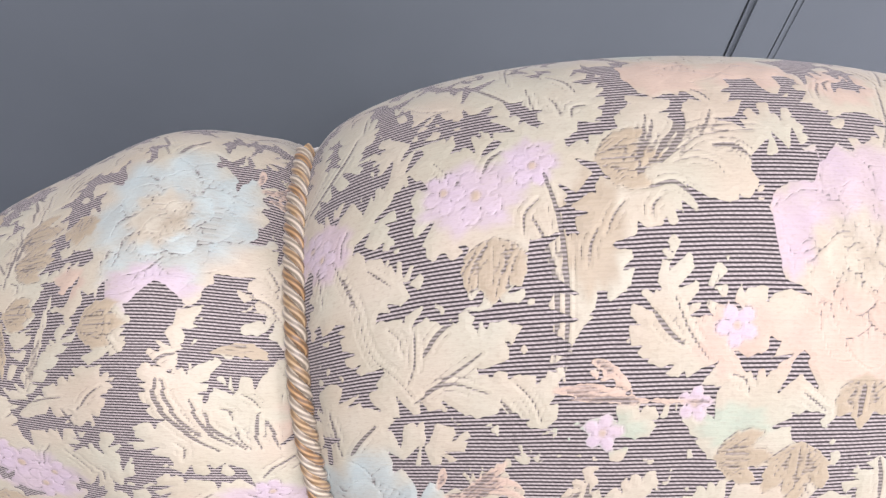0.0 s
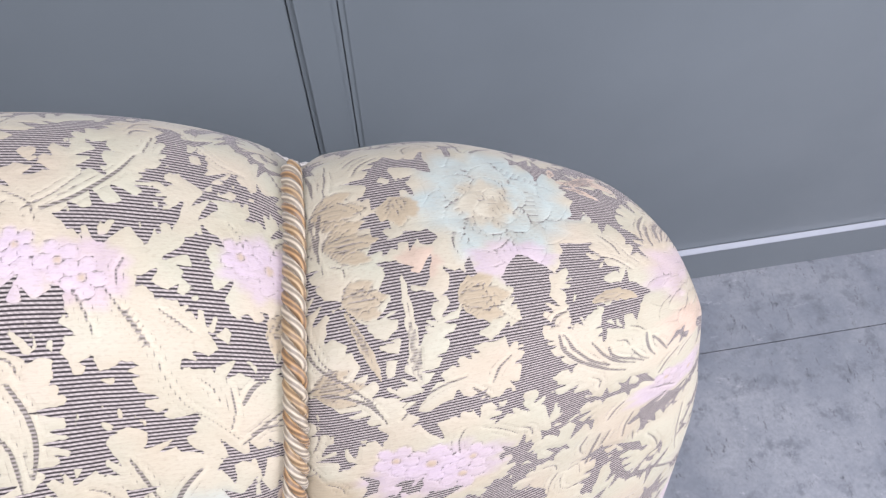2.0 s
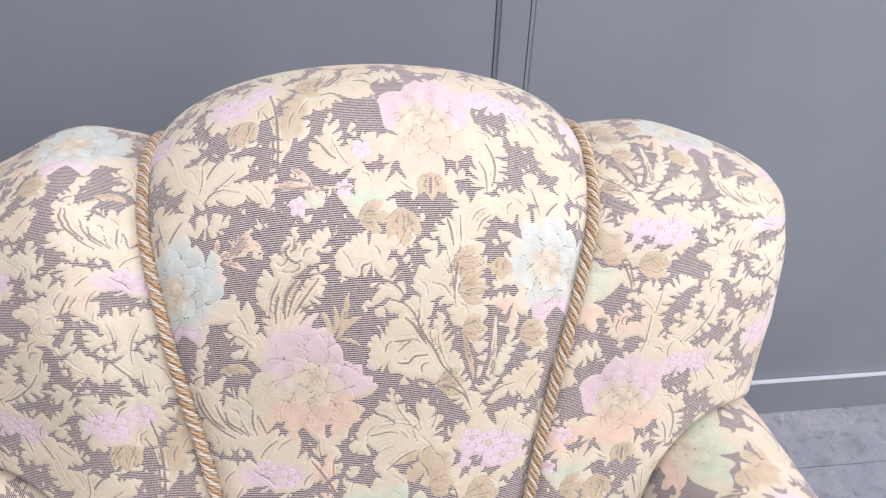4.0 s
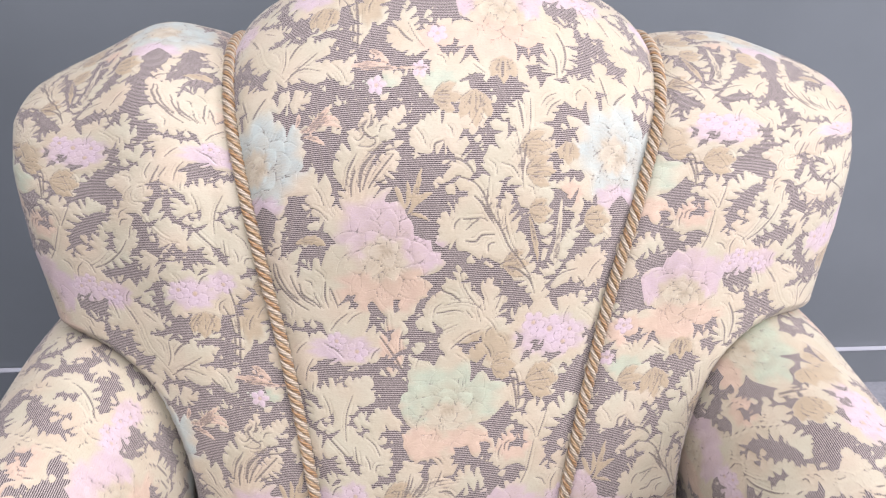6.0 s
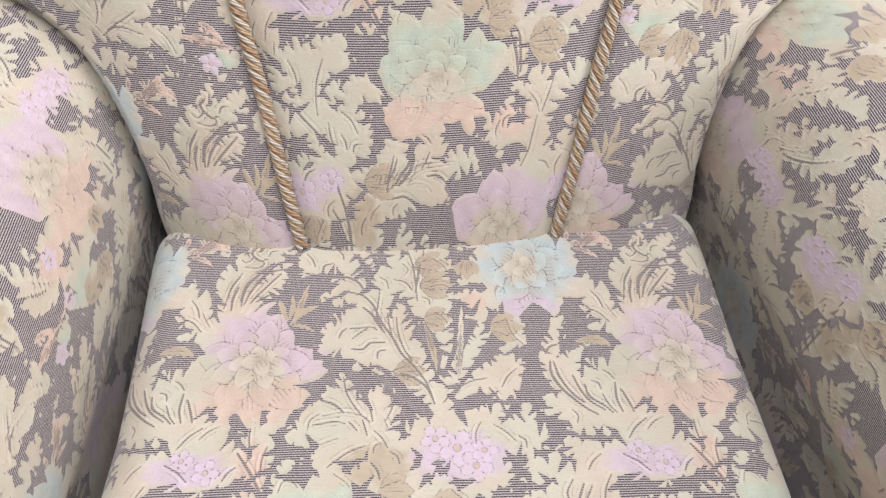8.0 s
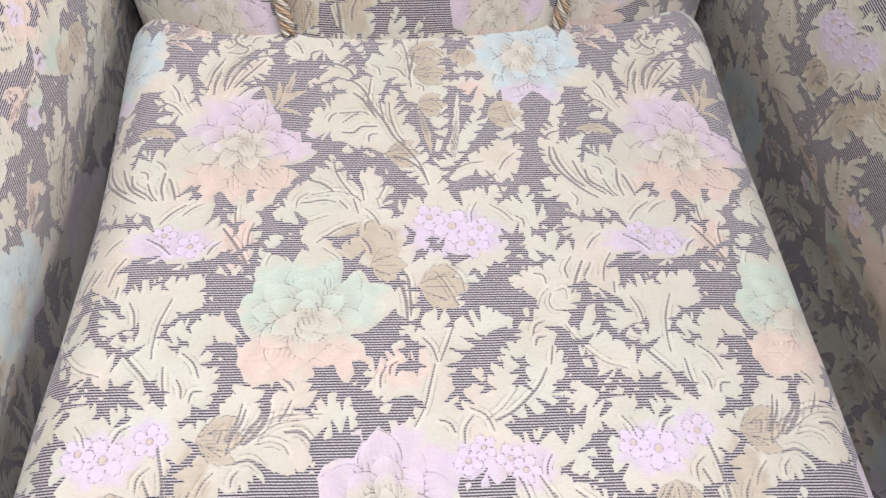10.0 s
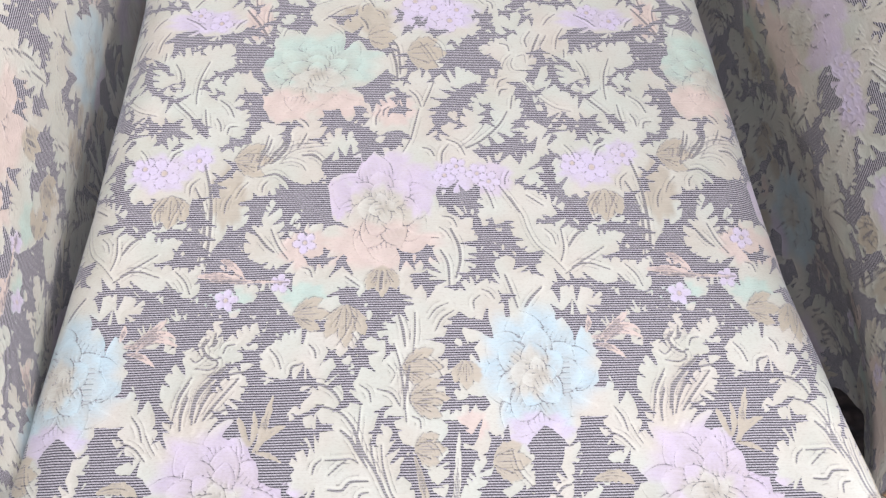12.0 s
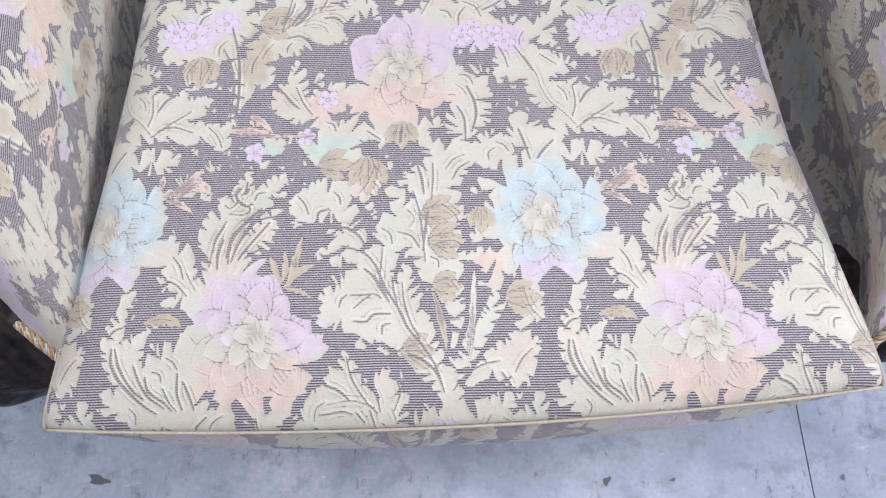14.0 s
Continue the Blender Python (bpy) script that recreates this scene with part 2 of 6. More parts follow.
# bare stretches of dark ground between the motifs
bare(230.1, 300.7, 233.4, 297.8, 231.9, 293.4, 236.5, 291.4, 244.1, 289.9, 249.8, 288.4, 255.2, 290.5, 251.8, 285.3, 251.5, 278.7, 254.3, 280.8, 251.4, 274.4, 255.5, 273.4, 251.2, 265.9, 249.2, 258.4, 245.2, 263.9, 240.4, 265.2, 234.9, 266.2, 238, 272.1, 243.3, 275.4, 247.9, 277.5, 249.1, 280.9, 245.4, 282.3, 241, 281.1, 236.6, 281.2, 231.9, 280, 229, 275.8, 226.2, 269.8, 225, 263, 223.9, 255.5, 226.2, 246.9, 225.2, 245.3, 223.2, 251.8, 221.7, 260.1, 222.5, 266.5, 225, 275, 227.1, 280.2, 228.4, 285.8, 229.2, 290.3, 224.1, 297.2, 228.2, 301.7)
bare(197.2, 255.3, 202.2, 252.2, 207.7, 250.5, 214.8, 250.7, 222.1, 248.6, 225, 243.6, 225.2, 238.4, 219.7, 236.9, 215.4, 237.8, 214, 231.9, 215.6, 226, 218.4, 222.1, 220, 216.3, 223, 210.6, 227.8, 206.1, 222.6, 207.3, 218.7, 212.6, 214.9, 216.4, 211.2, 219.1, 208.7, 226.1, 206.7, 228.1, 206.7, 222.3, 204, 222.3, 199.4, 226.3, 197, 228.3, 196.7, 231, 201.1, 232.1, 201.9, 234.1, 198.3, 240.1, 198.3, 246.2, 194.5, 248.3)
bare(217.6, 210, 222.7, 206.9, 228.2, 206.1, 223.6, 204.7, 222.7, 200.3, 219.7, 202.5)
bare(200.2, 202.8, 207.8, 204.2, 212.8, 204.8, 219.1, 202.5, 220.7, 195.9, 220.3, 190.5, 221.6, 187, 219, 183.5, 219.6, 174.8, 219, 170.7, 216.3, 174.8, 212.4, 174.9, 211.8, 170.8, 213.6, 159.8, 209.6, 158.8, 205.5, 157.9, 208, 164.8, 209.3, 169.8, 211.1, 174.9, 211.8, 183.6, 210.5, 188.9, 206.2, 189, 202.2, 186.9, 205.8, 192.5, 212.4, 193.2, 210.4, 196.1, 204.1, 198)
bare(240.3, 177.9, 242.2, 174.5, 243.5, 178.6, 246.8, 178.5, 245.6, 172.4, 242.8, 174.5, 242.6, 169, 241.1, 166.7, 237.9, 165.7, 235.6, 163.1, 237.3, 169.1, 238.9, 174.5)
bare(265.5, 188.2, 271.2, 188.1, 277.9, 188.7, 279.8, 182.6, 283.2, 179.1, 288.3, 176.6, 292.4, 170.3, 289.1, 169.7, 283.5, 169.4, 280.4, 166.1, 280.8, 172.2, 276.8, 172.3, 272, 170.6, 268.8, 167.3, 266.4, 163.6, 264, 159.6, 262.6, 160.6, 265.6, 165.6, 268.6, 171.4, 271.8, 174.1, 266.9, 174.1, 265.7, 177.6, 267.1, 182.8)
bare(281.9, 169.5, 287.8, 170.4, 292.5, 168.6, 290.3, 161.9, 293.7, 159.4, 291.1, 156.1, 294.8, 153.4, 295.5, 148.5, 296.3, 142.9, 298.8, 144.8, 303.6, 150.6, 307.8, 154.5, 306.4, 159.9, 301.8, 163.3, 298.5, 165.1, 298.4, 170.2, 295, 173.7, 291.7, 173.8, 288.3, 175.5)
bare(-0.3, 167.9, 6.3, 169.8, 11.6, 169.7, 11.2, 160.2, 6.9, 154.2, 2.9, 152, 0.6, 156.4, -1, 162.4)
bare(305.9, 150.9, 311.7, 147.8, 311.1, 153.1, 308.4, 154.8)
bare(287.4, 208.4, 296, 209.8, 303.9, 215.3, 311.5, 222.9, 315, 225.9, 315.7, 215.2, 317.1, 208.4, 322.6, 206.8, 317.1, 205, 311.6, 201.4, 308.2, 197.7, 305.5, 194.1, 297.3, 195, 296.1, 201.6, 291.6, 206.1)
bare(288.6, 191.4, 294.6, 191.4, 299.1, 189.5, 298.1, 185.9, 295.1, 183.8, 299.3, 178.5, 296.7, 175.1, 292.9, 180.7, 290.4, 185)
bare(2.7, 198.3, 8.6, 201.2, 14.8, 203.7, 16.1, 198.9, 11.3, 197.5, 6.1, 196.1)
bare(2.7, 188.1, 8.5, 190.9, 14.6, 190.8, 15.2, 186.5, 11.1, 184.4, 6.1, 185.5)
bare(18.2, 243.1, 21.3, 236.3, 25.9, 231.5, 31.1, 229.1, 35.4, 227.8, 38.6, 229, 40.6, 225.8, 44.3, 228.1, 47.9, 244, 53.3, 243.9, 59.3, 241.4, 63.5, 244.6, 65.8, 240.9, 70.2, 242.5, 75.1, 243.7, 69.2, 238.1, 74.3, 234, 83.6, 237.1, 79.6, 232.7, 86.3, 235, 90.2, 230.6, 88.7, 225.1, 80.8, 225.6, 78.2, 223.7, 78.7, 217, 73.6, 219.8, 68.7, 219.9, 66.1, 223.5, 60.6, 226.7, 54.9, 227.9, 49.9, 226.1, 45.5, 223.4, 41.4, 220.3, 37.8, 217.7, 35.6, 213.5, 35.1, 219.7, 31, 225.2, 26.4, 226.4, 22.8, 223.7, 19.3, 223.4, 16.4, 217.6, 13.5, 209, 12.8, 211.2, 15.7, 220.7, 17.3, 230.4, 16.4, 238.3)
bare(8.5, 278.4, 14.1, 280.9, 12.5, 273.3, 9.9, 272.4)
bare(25.2, 277.4, 27.6, 272.3, 32.8, 271, 26, 266.4, 23.2, 271)
bare(13.9, 266.9, 18.7, 269, 21.2, 264.8, 17.5, 262.3)
bare(31.4, 261.3, 37.7, 264.6, 42.5, 263.7, 45.3, 260.4, 41.2, 257.9)
bare(-2.8, 311, 0.3, 305, -1.2, 298.7, 1.8, 292.9, 4.1, 295.1, 2.2, 303.1, 3.3, 310.9)
bare(51.3, 254.1, 55.4, 250, 59.5, 245.5, 62.1, 251.1, 66.6, 254, 64.8, 259.4, 71.9, 255.2, 75.5, 249.8, 71, 248.6, 73.4, 245.3, 66, 243.8, 59.4, 243, 53.8, 247.1)
bare(74.8, 265.2, 77.2, 258, 83.5, 258, 89, 257.5, 95.9, 260, 103.8, 264.2, 98.7, 257.9, 90.6, 255, 83.3, 255.1, 79.4, 252.6, 83, 247.2, 76.6, 249.8, 74.1, 256)
bare(68.1, 277.2, 75.9, 280.2, 81.5, 279.3, 87, 277.1, 84.7, 272.8, 80.8, 270.7, 86.4, 266, 81.4, 264.3, 77.5, 261.8, 76.2, 268.6, 75.5, 275)
bare(102.8, 304.7, 107, 307.5, 112.6, 304.9, 118.8, 304, 113.7, 297.1, 115.2, 292.6, 108.8, 286.8, 104.6, 283.2, 101, 285.9, 97.4, 287.6, 102.7, 291.2, 104.8, 297, 101.1, 299.3)
bare(108.4, 283.7, 113.5, 278, 119.2, 274.5, 113.2, 274.5, 109.1, 279.3)
bare(91.1, 281.5, 97, 283.7, 99.6, 279.3, 95.7, 278)
bare(117.7, 298.5, 123.1, 294.1, 132.6, 292.8, 140.1, 290.6, 146.2, 292.9, 151.9, 296.7, 145.5, 287.9, 137.9, 288.8, 130.3, 290.1, 122.8, 291.8)
bare(195.5, 307.8, 199.4, 303.1, 203.5, 293.8, 211.3, 287.8, 211.7, 284.1, 204.4, 288.7, 198, 296, 193.1, 301.6)
bare(146.5, 263.2, 151.5, 264.1, 154.8, 260.6, 160.4, 260.6, 164.8, 264.1, 168.6, 259.8, 172.7, 255.4, 180.1, 254.6, 187.2, 261.9, 193, 262, 199.2, 264.2, 204.8, 261.6, 199.4, 256.3, 194.9, 252.9, 185.3, 252, 179.3, 250.3, 174, 252, 169.3, 246.9, 169.2, 239.8, 167.8, 242.7, 168.2, 251.2, 162.5, 250.3, 156.6, 249.1, 150.6, 246.2, 147.5, 237.9, 145.7, 242.9)
bare(202.1, 268.6, 209.3, 266.5, 216, 262.1, 220.8, 254.7, 215.2, 258.6, 205.9, 259.8)
bare(202.5, 247.7, 210.5, 249.4, 219.3, 248.2, 225.5, 245.6, 223.2, 239.3, 219, 234.3, 218.2, 228.1, 212.8, 224, 210.3, 226, 202.8, 225.2, 198.1, 224.1, 194.2, 222.9, 191.5, 217.3, 187.8, 213.3, 188.7, 221.3, 182.6, 219.7, 176.4, 214.2, 173.7, 207.6, 174.1, 213.5, 179, 220.2, 185.3, 224.1, 192.1, 226.9, 199.4, 230.2, 204.3, 232.2, 202.5, 237.6, 200.3, 242.6)
bare(180.5, 200.6, 184.7, 203.6, 189.4, 205.5, 186, 201.3, 182.1, 199.5)
bare(123, 247.3, 123.8, 239, 126.2, 234.9, 125.8, 226.9, 122.2, 226.9, 119.9, 223, 118.1, 217.1, 115.2, 213.2, 109.6, 211.4, 108.3, 215.3, 114.6, 223.1, 118.4, 231, 120.2, 239.1)
bare(130.8, 236.9, 131.9, 228.8, 132.9, 220.8, 134.7, 212.9, 139, 206.2, 145.6, 203.1, 152.1, 199.9, 156.8, 196.8, 154.8, 195.3, 148.3, 198.4, 140.2, 202.4, 133.7, 206.3, 129.7, 213, 126.9, 218.9, 126.3, 224.8)
bare(137.2, 230.7, 141.2, 232.7, 144.5, 230.6, 146.4, 221.8, 143.6, 224.6, 140.3, 226.6)
bare(148.2, 212.7, 150.7, 210.7, 153.3, 205.2, 150.6, 206, 148.2, 208.8)
bare(158.1, 218.4, 159.2, 212.5, 157.4, 205.9, 156.4, 210.6)
bare(73.7, 211.3, 67.4, 211.8, 60.2, 209.3, 52.9, 203.8, 46.3, 197.6, 40.5, 191.1, 36.8, 183.2, 34.5, 176.2, 37.1, 173.3, 39, 169.1, 37.5, 158.9, 39.9, 167.4, 41.1, 172.5, 43.1, 180.2, 44.9, 174.6, 45.5, 181.2, 49, 188.3, 52, 193, 53.6, 185.7, 54.3, 180, 56.2, 171.5, 56, 181, 58.5, 188.1, 61, 194.3, 63.5, 196.5, 65.4, 188.3, 64.3, 197.2, 67.8, 202.7, 72.3, 203, 75, 201.8, 73.3, 206, 74.9, 209)
bare(71, 190.8, 75.6, 192.1, 80, 190.9, 79.1, 184, 75.9, 178.8, 72.7, 171.8, 74.7, 180.6, 75.9, 187.7, 73.4, 189.6)
bare(105.4, 211.5, 109.2, 207.6, 107, 203.8, 114, 203.7, 120.8, 199.7, 111.7, 199.2, 106.1, 196.3, 110.9, 192.5, 121.5, 191.5, 114.1, 190.5, 115.1, 185, 123.8, 183, 121.1, 177.7, 125.5, 174.8, 122.5, 170.6, 125.9, 162.9, 128, 158.8, 124.3, 163.7, 121.6, 168.9, 117, 172.5, 112.2, 175.1, 109.4, 179.8, 107.9, 181.6, 104.3, 179.9, 104.5, 172.8, 106.6, 167.9, 102.6, 171.1, 99.8, 170.5, 96.4, 169.5, 92.6, 168.6, 96.5, 171.3, 99.3, 174.7, 102.6, 179.9, 104.8, 185.2, 105.7, 192.6, 102.7, 196.4, 97.9, 200.2, 100.1, 204.7, 102.2, 207.7)
bare(125.6, 173, 131, 175.7, 134.2, 181, 138.2, 184.9, 134.7, 177.4, 132, 170.8, 128.8, 172.3)
bare(136.3, 176.7, 142.7, 178, 142.8, 170.2, 139.6, 164.4, 138.5, 168.5, 136.3, 172.1)
bare(146.5, 176.5, 153.6, 177.8, 158.3, 175.2, 160.9, 169.9, 160.6, 162.2, 161.6, 156.7, 159, 164.7, 155.5, 168.2, 151.5, 164.8, 147.6, 161.4, 145.4, 158.4, 143.1, 165, 146.2, 170.1)
bare(166.5, 182.2, 171.3, 180.3, 176.9, 176.7, 180.4, 169.5, 180.6, 163.6, 176.4, 166.8, 171.8, 173.2, 167.6, 178.6)
bare(63.2, 152.2, 68.1, 150.8, 76.6, 154.6, 86.7, 156.7, 93.8, 160.9, 100.6, 167.7, 102.3, 162.5, 106.6, 158.6, 101.1, 160.1, 101.6, 155.7, 106.2, 152.2, 110.3, 151.1, 105.9, 149.8, 100.8, 149, 94.4, 150.1, 90.8, 146.9, 86, 141.7, 81.3, 137.3, 84.9, 144.4, 87.7, 149.3, 81.1, 148.8, 74.3, 146.3, 69.9, 144.1, 67.9, 148.1, 64.7, 149.9)
bare(280.8, 263.3, 286.7, 260.3, 293.2, 257.7, 301.3, 253.5, 307.8, 251.8, 313.9, 253.4, 315.7, 248.5, 317.9, 241.2, 313.2, 241.3, 307.8, 243.7, 298.9, 244.7, 296.3, 248.7, 293.3, 253.6, 287.9, 252.9, 283.5, 246.8, 280.7, 244.5, 281.8, 253)
bare(273.1, 272.3, 278.1, 278.2, 284.6, 279.8, 292.8, 279.7, 287.3, 278, 281.1, 274.7, 276.5, 269.2)
bare(267.4, 143.2, 271.8, 141.7, 276.9, 145.2, 284.8, 146.7, 294.4, 146.6, 295.3, 143, 292.7, 136.4, 291.4, 132.9, 287.1, 134, 280.6, 133.1, 274.1, 130.1, 272, 126.1, 268.6, 126.7, 270.2, 131.7, 265.3, 138.2)
bare(225.2, 115.7, 231.6, 115.7, 237.9, 118.1, 244.7, 120.5, 242, 123.5, 248.4, 126.4, 254.9, 124.3, 261.3, 126.3, 267.8, 125.2, 271.3, 121.7, 273.2, 109.3, 275.6, 95.5, 282, 93, 286.3, 89, 277.8, 91.6, 271.9, 90.7, 267.6, 93.7, 262.1, 92.3, 257.8, 94.8, 255.8, 90, 254.3, 84.3, 252.8, 90.1, 252.6, 97.4, 254.1, 104.6, 250.3, 104.7, 247, 99.9, 245.1, 95, 243.3, 85.4, 241.4, 79.7, 242.4, 87.9, 240.8, 95.1, 238.4, 104.9, 234.8, 109.8, 231.7, 113.2, 229.6, 110.8, 227.2, 107.4, 225.8, 100.2, 223.9, 94.9, 222.9, 99.3, 221, 95.4, 217.8, 90.7, 214.3, 93.1, 216.5, 100.3, 214.9, 107.6, 217.6, 113.9)
bare(201, 90, 204.2, 92.3, 205.4, 86.1, 209.7, 83.7, 214.4, 91.7, 216, 93.1, 213.8, 86, 213.3, 78.9, 209.7, 76.6, 212.5, 71.8, 216.9, 67, 223.3, 63.1, 229.8, 58.3, 238.1, 58.1, 242.3, 55.7, 247.4, 52.8, 242.5, 51, 247.6, 47.7, 240.6, 46.9, 232.3, 48.1, 224.1, 47.3, 217.8, 48.4, 216.3, 53.1, 213.1, 58.7, 208.8, 62.5, 202.3, 66, 198.2, 65.1, 197.7, 60.5, 202, 57.1, 208, 53.8, 200.9, 55.3, 192.6, 56, 189.2, 51, 188.1, 60.7, 190.6, 67.6, 192.7, 74.6, 195.3, 79.2, 199.3, 82.5)
bare(184.1, 53, 189.8, 53.3, 193, 49.1, 203.3, 48.8, 210, 48.6, 205.7, 43.3, 199.6, 42.1, 193.5, 40.9, 189.5, 40.1, 187, 45.6)
bare(174.4, 114.5, 179.2, 110.2, 182.7, 100.5, 183.2, 91.9, 178.7, 90.9, 172.3, 91.8, 172.1, 99, 173.7, 107.2)
bare(150, 83.3, 154.7, 88, 159.1, 89.4, 165.7, 90.9, 172, 88.5, 180.8, 89.5, 182.7, 82.4, 182.3, 68.4, 180.1, 59.6, 174.7, 61.4, 168.7, 61.4, 161.2, 63.7, 152.6, 62.3, 159.3, 66, 168.1, 68.3, 174.3, 70.7, 168.8, 76.7, 174.3, 84.7, 165.2, 84.7, 160.7, 83.3, 154.4, 84.2)
bare(205.2, 141.5, 202.9, 135.6, 198, 130.7, 192.6, 127.3, 187.8, 128.3, 194.5, 132.2, 199.4, 137.1)
bare(187.3, 122.5, 190.4, 127.3, 192.6, 120, 189.1, 113.7)
bare(190.7, 154.1, 195.2, 158.6, 201.7, 159.6, 208, 164.2, 210.9, 158.6, 203.9, 158.6, 197.5, 155.6, 192.5, 152.6)
bare(269.7, 73.9, 272.7, 71, 271.5, 65.8, 269.4, 68.2)
bare(7.3, 72, 10.2, 69.6, 19.8, 67.1, 26.2, 71.7, 28.8, 74.5, 32.9, 69.2, 29.4, 64.5, 28, 57.1, 23.9, 62.3, 19.8, 68, 13.5, 63.8, 9.3, 65.8)
bare(23.7, 48.3, 28, 55.2, 29.8, 45.9, 33.5, 41.3, 29.7, 37.2, 25.6, 40.4)
bare(17.4, 48.4, 21.7, 53.4, 22.3, 43.7, 19.4, 40.1)
bare(258.2, 63.3, 264.8, 67.4, 269.9, 64.9, 273.7, 61.1, 267, 61.2, 260.8, 60.4)
bare(279.1, 62.9, 283.6, 68.4, 286.1, 65.5, 281.6, 59.5)
bare(44.3, 117.7, 50.7, 115.1, 59.5, 117.4, 66.6, 121.8, 68, 114.8, 64.7, 107.4, 65.7, 99.5, 61.1, 102.5, 58.6, 94.3, 56.9, 105.1, 52.7, 110.1, 47.4, 105.2, 45.1, 99.4, 41.9, 107.8, 39.9, 112.8)
bare(37.5, 120.9, 40, 115.3, 42.3, 104.9, 37.6, 107.9, 35.7, 115.4)
bare(94.1, 125.8, 100.9, 122.6, 108.5, 119, 114.5, 117.9, 107, 116.6, 98.6, 120.2)
bare(114.4, 144.1, 122, 145.5, 127, 147, 122.9, 138.9, 119.9, 133.9, 125.7, 128.7, 120.5, 123.8, 124.5, 118.8, 130, 116.3, 130.4, 108.9, 134.5, 106.4, 138.5, 112.7, 141.2, 108.8, 148.6, 114.1, 146.6, 106.3, 146.9, 99.1, 148.6, 92.8, 153.3, 91.8, 146.2, 89.5, 141.6, 86.6, 137.7, 91.9, 134.5, 94.3, 132.2, 86.7, 129.3, 94.3, 124.8, 92, 118.2, 89.6, 111.8, 89.2, 108.2, 93.1, 114.1, 92.1, 123, 96.8, 131.1, 100.6, 128, 106.5, 124, 111.4, 117.7, 113.9, 111, 111.6, 117.9, 117.4, 116.1, 122.4, 112, 126.4, 116.7, 131.4, 114.9, 137.5)
bare(67.1, 92.7, 69.8, 85.4, 75.7, 95.4, 77.4, 85.3, 81.5, 82.8, 85, 92.9, 86.6, 90, 89.2, 82.7, 91.7, 73.2, 97.8, 68.5, 103.8, 62.8, 108.2, 60, 103.5, 58.2, 101.7, 49, 100.7, 61.5, 97.1, 56.4, 95.4, 63.8, 91.3, 66.2, 87.3, 70.9, 84.9, 65.3, 83.2, 73.3, 79.1, 77.1, 76.1, 75.8, 74.5, 68.7, 76.7, 61.6, 71.9, 57, 73.8, 52.4, 71.3, 44.6, 68.3, 52.4, 65.3, 50.1, 61.2, 51.1, 57, 50.2, 50.6, 45.7, 46.6, 39.3, 51.5, 48, 55.8, 52.5, 61.4, 55.7, 65.8, 61.7, 70.7, 68.7, 67.6, 73.5, 62.1, 73.6, 65.2, 79.2, 62.5, 85.5, 61.5, 92.8, 65.1, 97.6)
bare(112.8, 39.4, 119.5, 44.4, 128, 46.7, 136.6, 48, 140.8, 43.1, 145.2, 39.4, 136.1, 41.7, 127.8, 43.1, 121.4, 41.7)
bare(144.6, 43.1, 149.1, 45.3, 155, 39.9, 162.1, 34.1, 161.6, 43.5, 168.2, 45.4, 172.8, 39.9, 177.7, 34.1, 183.9, 36.8, 183.6, 29.6, 184.2, 22, 179.2, 27.4, 174.5, 31.8, 169, 30.9, 165.7, 27.4, 164, 22.9, 155.5, 21.6, 150, 20.7, 146.9, 18.5, 142, 9.6, 138.9, 7, 138, 11.8, 136.4, 18.4, 131, 11.8, 126.5, 2.2, 125.6, 11.8, 122.9, 14.9, 119.9, 20.7, 115.5, 17.1, 114.9, 20.7, 120.1, 22.9, 128.3, 20.7, 136.7, 21.5, 144.4, 23.8, 147.6, 27.3, 149.6, 36.3)
bare(171.1, 21.6, 180.9, 22.9, 187.3, 23.8, 191.5, 23.8, 198.1, 21.6, 196.1, 19.4, 192.6, 14, 189, 7.4, 184.4, 3.1, 180, 0.9, 176, 3.1, 172.5, 9.6, 167.6, 16.3, 164.6, 19.8)
bare(201.5, 18.5, 208.4, 22.9, 214.5, 20.7, 225.9, 20.7, 219.7, 18.4, 213.8, 14.9, 209.1, 10.5, 205.7, 6.5, 205, 11.8, 203.4, 16.2)
bare(139.2, 456.4, 147.7, 458.6, 158.1, 458.6, 166.2, 456.4, 172.3, 454.2, 178.6, 455.5, 180.9, 453.3, 173.6, 446.8, 168.9, 439.3, 166.2, 431, 166.4, 422.7, 165, 415.7, 163.2, 418.6, 159.5, 424.8, 155.6, 426.9, 152.5, 424.4, 150.5, 431, 148, 435.6, 146.4, 430.2, 144.5, 426.9, 136.4, 427.3, 141.5, 431, 141.1, 437.2, 144.8, 443.5, 140.6, 447.8, 143.4, 451.2, 139.1, 454.2)
bare(164.6, 416.1, 169.4, 419, 169.5, 410.4, 171.1, 400.2, 173.8, 393.3, 170.8, 396.1, 167.4, 404.3)
bare(126.2, 408.2, 135.9, 407.7, 145.7, 408.1, 138.9, 404.1, 138.2, 399.2, 141.2, 395.6, 137, 393.2, 142, 389.5, 152.9, 389.4, 155.1, 387.8, 147.3, 385.5, 142.3, 382.3, 142.8, 378.3, 150, 378.3, 159.9, 376.2, 162.4, 372.2, 167.5, 367, 161.8, 365.5, 158.6, 360, 157.7, 364.3, 153.4, 370.3, 147.6, 373.5, 141.6, 373.6, 136.6, 370.5, 133.1, 365.8, 130.9, 362.3, 128, 360.7, 124.9, 361.9, 120.8, 358.9, 117.6, 358.9, 115.5, 354.8, 118.8, 358.1, 122.3, 364.7, 117.3, 366.7, 123.5, 370.6, 126.1, 374.5, 119.5, 376.6, 124.1, 380.5, 126.9, 386.4, 124.9, 392.4, 123.2, 398.5, 126.7, 403.3)
